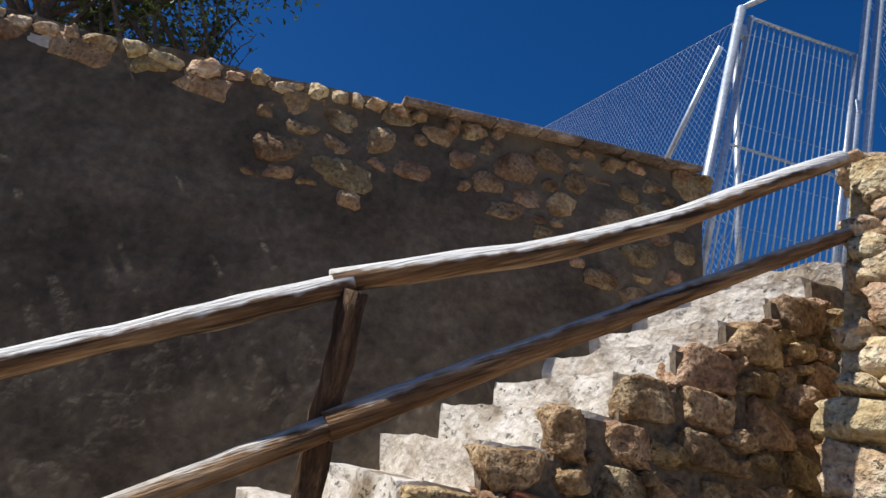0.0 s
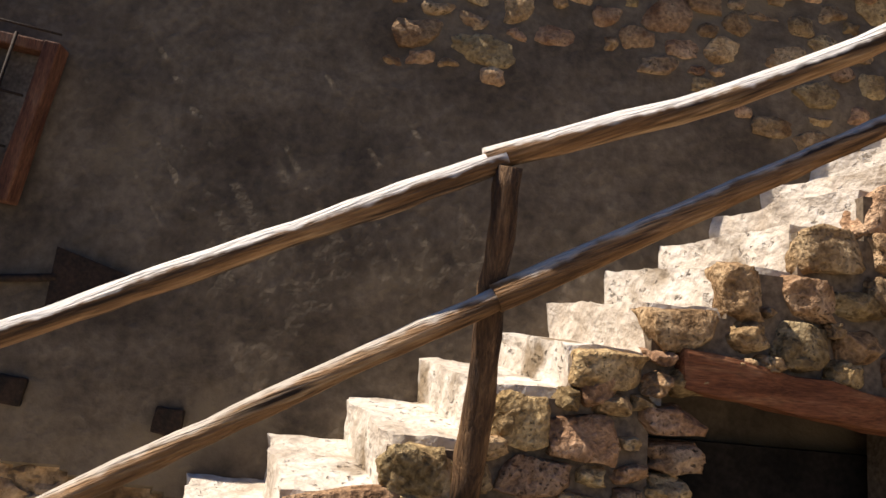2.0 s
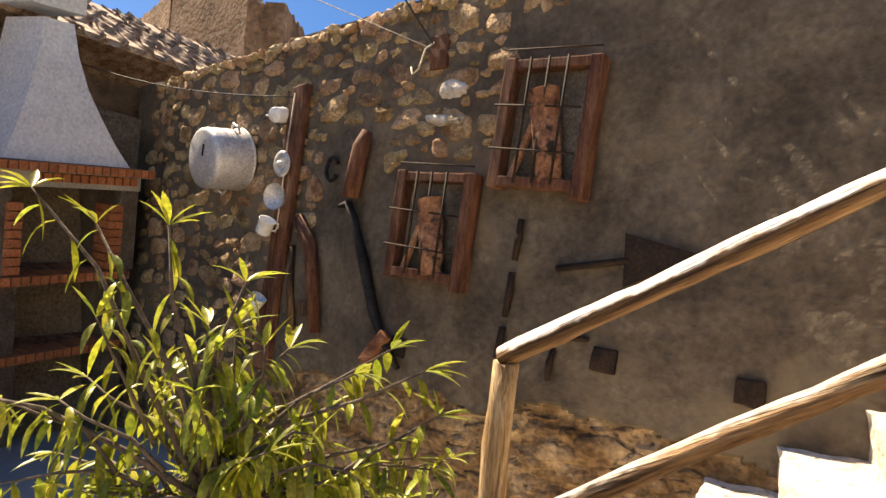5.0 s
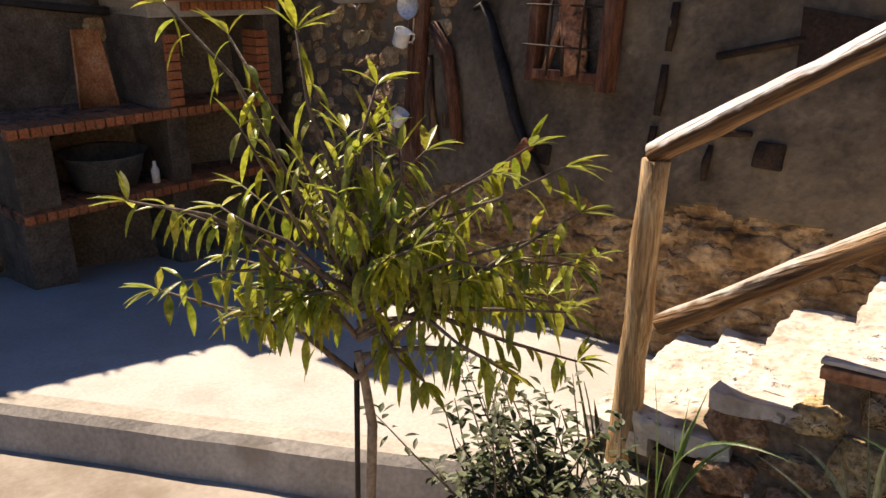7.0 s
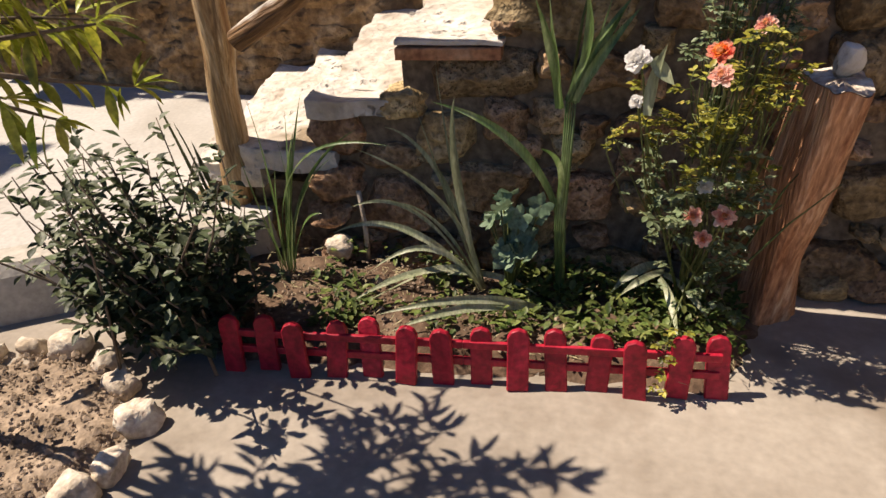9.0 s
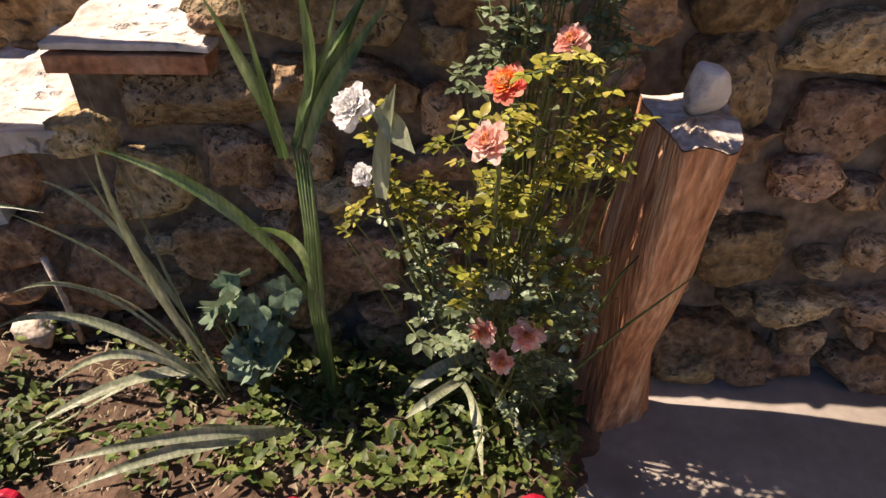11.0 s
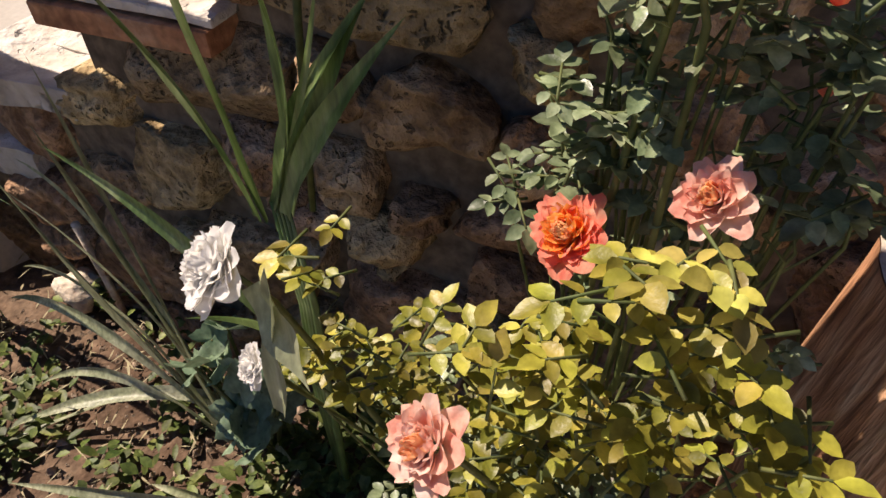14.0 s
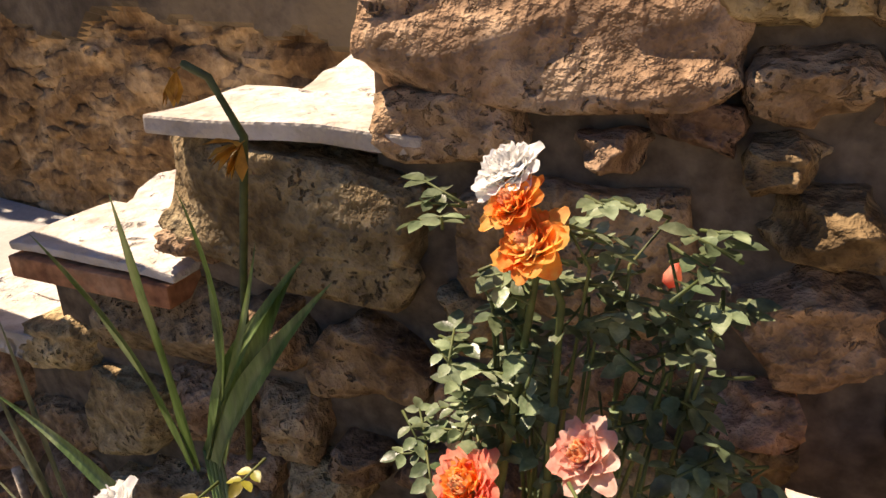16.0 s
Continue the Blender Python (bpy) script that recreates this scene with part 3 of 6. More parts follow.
tube("post", line((-0.66, 2.29, 0.15), (-0.545, 2.235, 1.28), 8, 0, .008, 5), [.058, .055, .052, .05, .048, .048, .046, .045, .045], M_POSTL, handrail, 14, .2, "pale split wooden post", 5)
tube("post", line((1.105, 2.37, 1.12), (1.137, 2.175, 2.07), 14, 0, .006, 6), [.046, .044, .047, .043, .045, .044, .041, .043, .04, .042, .039, .041, .038, .04, .037], M_POST, handrail, 14, .25, "dark knotty wooden post", 6)


# ================= barbecue =================
barbecue = empty("barbecue", "built-in stone barbecue with brick-edged shelves and white hood", "barbecue")
FX, BKX = -4.45, -5.25
# it stands askew on the sloping terrace
_up = Vector((.17, -.11, 1)).normalized()
_al = Vector((-.2, .98, 0))
_al = (_al - _up * _al.dot(_up)).normalized()
_fr = _al.cross(_up)
ASKEW = Matrix.Translation((-4.42, 0.93, 1.32)) @ Matrix((_fr, _al, _up)).transposed().to_4x4() @ Matrix.Translation((4.45, -1.0, -1.32))
fz = 0.30


def bar(name, x0, x1, y0, y1, z0, z1, material, parent, bevel=.006, label="", cuts=0, rough=0):
    return part(name, box_bm((x1 - x0, y1 - y0, z1 - z0), ((x0 + x1) / 2, (y0 + y1) / 2, (z0 + z1) / 2), bevel=bevel, cuts=cuts, rough=rough), material, parent, label)


def brick_edge(parent, y0, y1, zt, fx):
    n = int((y1 - y0) / 0.068)
    me = None
    for k in range(n):
        y = y0 + (k + .5) * (y1 - y0) / n
        if me is None:
            b = part("brick", box_bm((.22, .058, .062), (0, 0, 0), bevel=.005), M_BRICK, parent)
            me = b.data
        else:
            b = new("brick", me)
            b.parent = parent
        b.location = (fx - .10, y, zt - .031)


SHELVES = (1.32, 0.74)
for zt in SHELVES:
    sh = bar("shelf", BKX, FX - .01, 1.0, 3.15, zt - .075, zt - .008, M_TILED, barbecue)
    brick_edge(sh, 1.0, 3.1, zt, FX)
for (y0, y1) in ((1.0, 1.30), (2.1, 2.3), (3.0, 3.18)):
    bar("pillar", BKX, FX - .06, y0, y1, fz - .6, 0.665, M_CEM, barbecue, .015)
    bar("pillar", BKX, FX - .06, y0 + .02, y1 - .02, 0.735, 1.245, M_CEM, barbecue, .015)
# Near-black back sheets put the shade of the lower recesses into colour.
bar("recess_shade", BKX + .064, BKX + .08, 1.3, 3.0, fz + .02, 0.66, M_DARK, barbecue)
bar("recess_shade", BKX + .064, BKX + .08, 1.3, 3.0, .74, 1.24, M_DARK, barbecue)
bar("back", BKX, BKX + .06, 0.9, 3.18, fz, 2.2, M_CEM, barbecue)
# firebox and hood
hy0, hy1 = 1.95, 3.20
bar("cheek", BKX, FX - .04, hy0 + .10, hy0 + .24, 1.32, 2.03, M_CEM, barbecue)
bar("cheek", BKX, FX - .04, hy1 - .16, hy1, 1.32, 2.03, M_CEM, barbecue)
for (yy, n) in ((hy0 + .27, 8), (hy1 - .18, 8)):
    for k in range(n):
        bar("brick", FX - .22, FX - .03, yy - .07, yy + .05, 1.33 + k * .066, 1.33 + k * .066 + .058, M_BRICK, barbecue, .005)
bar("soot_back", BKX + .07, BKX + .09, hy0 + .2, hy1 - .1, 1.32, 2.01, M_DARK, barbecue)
lintel = bar("lintel", BKX, FX - .02, hy0 + .1, hy1, 1.97, 2.08, M_KERB, barbecue)
brick_edge(lintel, hy0 + .35, hy1 - .05, 2.075, FX)
mantel = bar("mantel", BKX, FX + .05, hy0, hy1 + .06, 2.082, 2.135, M_KERB, barbecue)
brick_edge(mantel, hy0, hy1 + .06, 2.15, FX + .07)
V, F = [], []
prof = [(0, 0.0), (.18, .09), (.38, .17), (.6, .25), (.85, .31), (1.1, .345)]
for (h, s) in prof:
    z = 2.155 + h * .95
    ya, yb, xf = hy0 + .16 + s * 1.1, hy1 - .10 - s * 1.1, FX - .04 - s * .75
    V += [(xf, ya, z), (xf, yb, z), (BKX, yb, z), (BKX, ya, z)]
for k in range(len(prof) - 1):
    for e in range(4):
        F.append((k * 4 + e, k * 4 + (e + 1) % 4, k * 4 + 4 + (e + 1) % 4, k * 4 + 4 + e))
F.append((20, 21, 22, 23))
obj("hood", V, F, M_WHITE, barbecue, "white rendered chimney hood", smooth=False)
ca, cb = hy0 + .44, hy1 - .40
bar("flue", BKX + .02, FX - .28, ca, cb, 3.28, 3.75, M_WHITE, barbecue, .01)
bar("flue_collar", BKX, FX - .24, ca - .03, cb + .03, 3.42, 3.46, M_TILE, barbecue, .006)
# Solid near-black block paints the shade of the gap under the cap.
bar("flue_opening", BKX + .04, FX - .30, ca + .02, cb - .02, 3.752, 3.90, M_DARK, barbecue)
bar("flue_cap", BKX - .02, FX - .22, ca - .06, cb + .06, 3.905, 3.95, M_WHITE, barbecue, .01)
barbecue.matrix_world = ASKEW
# roof tile leaning by the hood, board, basin, tile on the shelf


def curved_tile(name, length, w0, w1, material, label, m, thick=.012, group=""):
    V, F = [], []
    n = 10
    for (t, w) in ((0, w0), (.5, (w0 + w1) / 2), (1, w1)):
        for (rr) in (w / 2, w / 2 - thick):
            for k in range(n + 1):
                a = math.pi * k / n
                V.append((rr * math.cos(a), rr * math.sin(a) * .8, (t - .5) * length))
    m1 = n + 1
    for r in range(2):
        o, p = r * 2 * m1, (r + 1) * 2 * m1
        for k in range(n):
            F += [(o + k, o + k + 1, p + k + 1, p + k), (o + m1 + k, p + m1 + k, p + m1 + k + 1, o + m1 + k + 1)]
        F += [(o, p, p + m1, o + m1), (o + n, o + m1 + n, p + m1 + n, p + n)]
    for o in (0, 4 * m1):
        for k in range(n):
            F.append((o + k, o + m1 + k, o + m1 + k + 1, o + k + 1))
    ob = obj(name, V, F, material, smooth=True)
    ob.matrix_world = m
    return tagged(ob, label, "roof tile", group)


curved_tile("roof_tile", .56, .30, .20, M_TILE, "broad clay roof tile standing on the barbecue shelf", ASKEW @ pose(-4.85, 1.78, 1.60, -6, 0, 90))
curved_tile("roof_tile", .55, .17, .14, M_TILE, "pale clay roof tile leaning on the barbecue hood", ASKEW @ pose(-4.50, 1.90, 2.46, 24, 0, 80))
shelf_b = part("shelf", box_bm((.10, 1.35, .05), (-5.10, 1.38, 2.20), bevel=.006), M_IRON)
tagged(shelf_b, "dark plank shelf on the stone wall", "shelf")
part("bracket", box_bm((.07, .07, .15), (-5.10, 0.84, 2.10), bevel=.01), M_IRON, shelf_b)


def lathe(name, profile, material, parent=None, segs=28, label="", m=None):
    V, F = [], []
    for (r, z) in profile:
        for k in range(segs):
            a = 2 * math.pi * k / segs
            V.append((r * math.cos(a), r * math.sin(a), z))
    for i in range(len(profile) - 1):
        for k in range(segs):
            k2 = (k + 1) % segs
            F.append((i * segs + k, i * segs + k2, (i + 1) * segs + k2, (i + 1) * segs + k))
    if profile[0][0] > 1e-4:
        F.append(tuple(range(segs))[::-1])
    F.append(tuple((len(profile) - 1) * segs + k for k in range(segs)))
    ob = obj(name, V, F, material, parent, label, smooth=True)
    if m is not None:
        ob.matrix_world = m
    return ob


basin = lathe("basin", [(.20, 0), (.22, .01), (.30, .26), (.315, .27), (.31, .262), (.285, .25), (.21, .02)], M_ZINC, m=ASKEW @ pose(-4.78, 1.72, .742))
tagged(basin, "grey zinc washing basin on the lower barbecue shelf", "basin")
jug = lathe("bottle", [(.03, 0), (.032, .10), (.014, .14), (.014, .17)], M_ENAMEL, m=ASKEW @ pose(-4.60, 2.02, .742))
tagged(jug, "small white bottle on the barbecue shelf", "bottle")

# ================= things on the wall =================
pot = empty("cooking_pot", "large dented aluminium cooking pot hung on the stone wall", "pot")
PM = Matrix.Translation((-3.65, WY - .01, 2.47)) @ Euler((radians(98), 0, radians(-4))).to_matrix().to_4x4() @ Matrix.Diagonal((.86, .86, .86, 1))
b = lathe("body", [(.265, 0), (.268, .02), (.262, .05), (.258, .30), (.25, .335), (.22, .35), (.02, .352)], M_ALU, pot, 36, m=PM)
lathe("rim", [(.262, -.005), (.278, 0), (.278, .014), (.262, .02)], M_ALU, pot, 36, m=PM)
for a in (60, 240):
    c = Vector((math.cos(radians(a)), math.sin(radians(a)), 0))
    s = Vector((-c.y, c.x, 0))
    t = tube("handle", [PM @ (c * .262 + s * .07 + Vector((0, 0, .10))), PM @ (c * .31 + s * .05 + Vector((0, 0, .11))), PM @ (c * .31 - s * .05 + Vector((0, 0, .11))), PM @ (c * .262 - s * .07 + Vector((0, 0, .10)))], .009, M_ALU, pot)
part("soot_patch", box_bm((.10, .03, .004), (0, 0, 0)), M_DARK, pot, "dark crack in the bottom").matrix_world = PM @ pose(0.03, .06, .352, 0, 0, 70)

board = part("board", box_bm((.17, .05, 1.95), (-3.04, WY - .035, 1.95), rot=None, bevel=.012, cuts=4, rough=.012), M_WOODRED)
bm = bmesh.new()
bm.from_mesh(board.data)
for v in bm.verts:
    v.co.x += (v.co.z - 1.95) * 0.10
bm.to_mesh(board.data)
bm.free()
tagged(board, "tall rough reddish-brown board fixed to the wall", "board")


def mug(at, rz, tilt, s=1.0):
    mg = empty("mug", "white enamel mug hung on the board", "mug", "enamel ware on the board", at=at)
    mg.rotation_euler = (radians(tilt), 0, radians(rz))
    mg.scale = (s, s, s)
    lathe("body", [(.042, 0), (.046, .006), (.047, .085), (.05, .09), (.046, .088), (.043, .01)], M_ENAMEL, mg, 22)
    tube("handle", [(.045, 0, .075), (.075, 0, .07), (.08, 0, .045), (.07, 0, .022), (.045, 0, .018)], .006, M_ENAMEL, mg, 6)
    return mg


for (x, z, rz, ti) in ((-3.06, 2.70, 200, 75), (-3.08, 1.89, 80, 35), (-3.14, 1.38, 100, 40)):
    mug((x, WY - .16, z), rz, ti, 1.15)
lid = lathe("lid", [(.085, 0), (.09, .006), (.085, .012), (.05, .018), (.048, .014), (.015, .02), (.012, .03), (.02, .035), (.002, .04)], M_ALU, m=pose(-3.02, WY - .09, 2.37, 95, 8, 0))
tagged(lid, "round aluminium lid hung on the board", "lid", "enamel ware on the board")
ladle = lathe("strainer", [(.002, 0), (.05, .01), (.082, .045), (.088, .07), (.092, .072), (.084, .068), (.05, .03)], M_ALU, m=pose(-3.02, WY - .08, 2.14, 95, -10, 10))
tagged(ladle, "small aluminium bowl hung on the board", "bowl", "enamel ware on the board")
cord = tube("cord", [(-2.96, WY - .08, 2.86), (-3.0, WY - .08, 2.5), (-3.02, WY - .075, 2.2), (-3.06, WY - .07, 1.9)], .005, M_ROPE)
tagged(cord, "thin cord tying the enamel ware to the board", "cord")
# horseshoe
hs = []
for k in range(15):
    a = radians(-60 + 300 * k / 14)
    hs.append((-2.58 + .055 * math.cos(a + 1.5), WY - .03, 2.31 + .075 * math.sin(a + 1.5)))
tagged(tube("horseshoe", hs, .014, M_IRON, segs=8), "black iron horseshoe on the wall", "horseshoe")
# wooden clog-like tool, yoke pieces, hoe
tagged(tube("wooden_block", [(-2.36, WY - .05, 2.11), (-2.33, WY - .06, 2.26), (-2.29, WY - .06, 2.42), (-2.26, WY - .05, 2.52)], [.055, .06, .055, .03], M_WOODRED, segs=10, wob=.2, seed=3), "carved reddish wooden block hung on the wall", "wooden block")
tagged(tube("curved_stick", [(-2.62, WY - .04, 1.25), (-2.66, WY - .05, 1.6), (-2.72, WY - .05, 1.82), (-2.86, WY - .04, 2.0)], [.035, .045, .05, .04], M_WOODRED, segs=10, wob=.2, seed=4), "bent reddish wooden tool handle on the wall", "tool")
tagged(tube("straight_stick", [(-2.84, WY - .03, 1.2), (-2.90, WY - .04, 1.5), (-2.92, WY - .03, 1.82)], [.025, .03, .02], M_POST, segs=8, wob=.2, seed=5), "dark wooden stick leaning on the wall", "tool")
tagged(part("hanging_block", box_bm((.12, .05, .10), (-2.72, WY - .03, 1.40), bevel=.012, cuts=2, rough=.006), M_POST), "small dark wooden block on the wall", "wooden block")
hoe = empty("adze", "old hand tool with bent black iron blade and wooden grip", "tool")
tube("blade", [(-2.47, WY - .04, 2.06), (-2.38, WY - .05, 2.07), (-2.32, WY - .055, 1.98), (-2.21, WY - .055, 1.72), (-2.10, WY - .05, 1.42), (-2.0, WY - .05, 1.24), (-1.88, WY - .05, 1.10)], [.02, .032, .035, .035, .033, .03, .025], M_IRON, hoe, 8, .1, flat=.7)
part("grip", box_bm((.07, .05, .24), (-2.05, WY - .07, 1.20), rot=(0, 42, 0), bevel=.01, cuts=2, rough=.005), M_BEAM, hoe)
# Wall holes are drawn as dark blocks, their shade put into the colour.
for (x, z) in ((-1.92, 1.22), (-0.64, 1.26), (-0.01, 1.19)):
    h = part("putlog_hole", box_bm((.12, .03, .12), (x, WY - .012, z), rot=(0, 8, 0), bevel=.012, cuts=2, rough=.012), M_RUST)
    tagged(h, "dark block standing for a putlog hole in the wall plaster", "plug", "plugs in the plaster")
for (x0, z0, x1, z1) in ((-1.12, 1.93, -1.15, 1.72), (-1.16, 1.66, -1.19, 1.43), (-1.20, 1.38, -1.23, 1.22)):
    tagged(tube("iron_bar", [(x0, WY - .02, z0), ((x0 + x1) / 2 + .006, WY - .025, (z0 + z1) / 2), (x1, WY - .02, z1)], [.018, .02, .016], M_RUST, segs=8), "short rusty iron bar fixed upright on the wall", "iron bar", "rusty bars on the wall")
for (x0, z0, x1, z1) in ((-1.03, 1.36, -0.72, 1.35), (-0.90, 1.30, -0.93, 1.14)):
    tagged(tube("iron_hook", [(x0, WY - .02, z0), ((x0 + x1) / 2, WY - .03, (z0 + z1) / 2), (x1, WY - .02, z1)], [.012, .02, .012], M_RUST, segs=8), "small rusty iron hook on the wall", "hook", "rusty hooks on the wall")
# arrow
arrow = empty("arrow_sign", "dark iron arrow on the plaster pointing up the stairs", "arrow")
tube("shaft", [(-0.90, WY - .025, 1.68), (-0.53, WY - .025, 1.72)], .017, M_RUST, arrow)
bm = bmesh.new()
tri = [(-0.55, 1.845), (-0.18, 1.735), (-0.555, 1.60)]
fr = [bm.verts.new((x, WY - .035, z)) for x, z in tri]
bk = [bm.verts.new((x, WY - .015, z)) for x, z in tri]
bm.faces.new(fr)
bm.faces.new(bk[::-1])
for k in range(3):
    bm.faces.new((fr[k], bk[k], bk[(k + 1) % 3], fr[(k + 1) % 3]))
bmesh.ops.recalc_face_normals(bm, faces=bm.faces[:])
part("head", bm, M_RUST, arrow)


def old_window(x, z, w, h, rot, extra):
    """A small reddish frame with iron bars, a roof tile standing inside."""
    wd = empty("window_frame", "small reddish wooden frame with iron bars on the wall", "window frame", "barred frames on the wall", at=(x, WY - .05, z))
    wd.rotation_euler = (0, radians(rot), 0)
    t = .066
    part("stile", box_bm((t, .09, h + .02), (-w / 2 + t / 2, 0, 0), bevel=.008, cuts=2, rough=.005), M_WOODRED, wd)
    part("stile", box_bm((t, .09, h + .04), (w / 2 - t / 2, 0, -.02), bevel=.008, cuts=2, rough=.005, seed=1), M_WOODRED, wd)
    part("rail", box_bm((w - 2 * t, .08, t * .8), (0, 0, h / 2 - t * .4), bevel=.008, cuts=2, rough=.004), M_WOODRED, wd)
    part("sill", box_bm((w - 2 * t, .10, t * .8), (0, 0, -h / 2 + t * .4), bevel=.008, cuts=2, rough=.004), M_WOODRED, wd)
    part("backing", box_bm((w - 2 * t, .01, h - .1), (0, .035, 0)), M_CEM, wd)
    for k in range(3):
        xx = -w / 2 + t + (w - 2 * t) * (k + 1) / 4
        tube("bar", [(xx, -.055, -h / 2 + .02), (xx, -.06, h / 2)], .007, M_RUST, wd, 6)
    for zz in (h * .12, -h * .22):
        tube("bar", [(-w / 2 - .01, -.06, zz + .01), (w / 2 - t, -.058, zz - .01)], .006, M_RUST, wd, 6)
    tube("flat_iron", [(-w / 2 + .02, -.05, h / 2 + .05), (w / 2, -.05, h / 2 + .035)], .005, M_RUST, wd, 6)
    m = Matrix.Translation((x + .01, WY - .052, z - .06)) @ Euler((0, radians(rot), math.pi)).to_matrix().to_4x4()
    curved_tile("roof_tile", h * .72, .15, .17, M_TILED, "lichen-stained clay roof tile standing in the barred frame", m, group="tiles in the frames")
    st = part("wood_splint", box_bm((.03, .03, h * .45), (x - w * .24, WY - .06, z - h * .2), rot=(0, rot + 18, 0), bevel=.005), M_TILE)
    tagged(st, "pale wooden splint leaning in the barred frame", "splint")


old_window(-1.69, 1.905, .56, .60, 6, 0)
old_window(-0.985, 2.40, .56, .66, 7, 1)
# plate with hook and cables
plate = part("iron_plate", box_bm((.13, .03, .20), (-1.74, WY - .02, 2.93), bevel=.01, cuts=2, rough=.006), M_WOODRED)
tagged(plate, "rusty plate with a hook high on the wall", "plate")
tagged(tube("hook", [(-1.76, WY - .05, 2.98), (-1.78, WY - .10, 2.93), (-1.82, WY - .10, 2.82), (-1.88, WY - .09, 2.80), (-1.90, WY - .08, 2.85)], .006, M_ROPE, segs=6), "pale rope end hanging from the rusty plate", "hook")
tagged(tube("cable", line((-1.76, WY - .06, 2.97), (-3.86, 3.02, 6.0), 8, -.05), .006, M_WIRE, segs=5), "black cable rising from the wall over the yard", "cable")
tagged(tube("cord", line((-1.78, WY - .07, 2.95), (-5.66, 3.06, 5.09), 10, -.04), .0035, M_ROPE, segs=5), "thin pale cord strung from the wall hook", "cord")
tagged(tube("cable", line((-2.98, WY - .06, 2.84), (-5.3, 2.6, 3.35), 10, -.08), .005, M_WIRE, segs=5), "thin dark wire from the board along the wall", "cable")

# cap tiles on the wall's far end
cap = empty("wall_cap", "thin brown slabs capping the wall end", "wall cap")
for k in range(7):
    x = 1.45 + k * .24
    part("tile", box_bm((.235, .46, .028), (x, WY + .15, wall_top(x) + .012 + .012 * noise.noise(Vector((x, 0, 0)))), rot=(2, -3.4 + 2 * noise.noise(Vector((x * 5, 1, 0))), 0), bevel=.004), M_ROOFT, cap)

# ================= yard: red border fence =================
fence = empty("border_fence", "low red-painted wooden picket border fence", "fence")
FA, FB = Vector((-0.30, 1.655, 0)), Vector((0.948, 1.873, 0))
fd = (FB - FA).normalized()
fang = math.degrees(math.atan2(fd.y, fd.x))
me = None
NP = 14
for k in range(NP):
    p = FA.lerp(FB, k / (NP - 1)) + Vector((0, .012 * math.sin(k * 2.1), 0))
    if me is None:
        bm = bmesh.new()
        prof = [(-.028, 0), (.028, 0), (.028, .152), (.019, .168), (0, .175), (-.019, .168), (-.028, .152)]
        a = [bm.verts.new((x, -.009, z)) for x, z in prof]
        c = [bm.verts.new((x, .009, z)) for x, z in prof]
        bm.faces.new(a)
        bm.faces.new(c[::-1])
        for q in range(len(prof)):
            bm.faces.new((a[q], c[q], c[(q + 1) % 7], a[(q + 1) % 7]))
        bmesh.ops.recalc_face_normals(bm, faces=bm.faces[:])
        bmesh.ops.bevel(bm, geom=bm.edges[:], offset=.003, segments=1, affect="EDGES")
        ob = part("picket", bm, M_RED, fence)
        me = ob.data
    else:
        ob = new("picket", me)
        ob.parent = fence
    ob.location = p + Vector((0, 0, -.005 + .006 * math.sin(k * 1.7)))
    ob.rotation_euler = (radians(-8 + 4 * math.sin(k * 1.3)), radians(3.5 * math.sin(k * 2.7)), radians(fang + 5 * math.sin(k)))
for z in (.065, .118):
    for (u0, u1) in ((0, .5), (.5, 1)):
        a, b = FA.lerp(FB, u0), FA.lerp(FB, u1)
        L = (b - a).length
        m = (a + b) / 2
        part("cross_rail", box_bm((L, .012, .022), (m.x, m.y + .018, z), rot=(0, 0, fang), bevel=.003), M_RED, fence)

# planting bed soil, and the dry mound inside the rock ring


def mound(name, poly, h, material, label, seed, res=60):
    xs = [p[0] for p in poly]
    ys = [p[1] for p in poly]
    x0, x1, y0, y1 = min(xs), max(xs), min(ys), max(ys)

    def edge(x, y):
        d, ins = 9, False
        n = len(poly)
        for i in range(n):
            ax, ay = poly[i]
            bx, by = poly[(i + 1) % n]
            if (ay > y) != (by > y) and x < (bx - ax) * (y - ay) / (by - ay) + ax:
                ins = not ins
            t = max(0, min(1, ((x - ax) * (bx - ax) + (y - ay) * (by - ay)) / ((bx - ax) ** 2 + (by - ay) ** 2)))
            d = min(d, math.hypot(x - ax - t * (bx - ax), y - ay - t * (by - ay)))
        return d if ins else -d
    V, F, idx = [], [], {}
    ny = int(res * (y1 - y0) / (x1 - x0)) + 2
    for i in range(res + 1):
        for j in range(ny + 1):
            x, y = x0 - .05 + (x1 - x0 + .1) * i / res, y0 - .05 + (y1 - y0 + .1) * j / ny
            e = edge(x, y)
            if e < -.06:
                continue
            p = Vector((x, y, seed))
            z = -.012 + h * min(1, max(0, (e + .03) / .12)) + .022 * noise.noise(p * 9) + .012 * noise.noise(p * 26)
            if e < 0:
                z = min(z, -.004)
            idx[i, j] = len(V)
            V.append((x, y, z))
    for (i, j) in idx:
        k = [(i, j), (i + 1, j), (i + 1, j + 1), (i, j + 1)]
        if all(q in idx for q in k):
            F.append(tuple(idx[q] for q in k))
    ob = obj(name, V, F, material, smooth=True)
    return tagged(ob, label, "soil", kind="structure"), edge


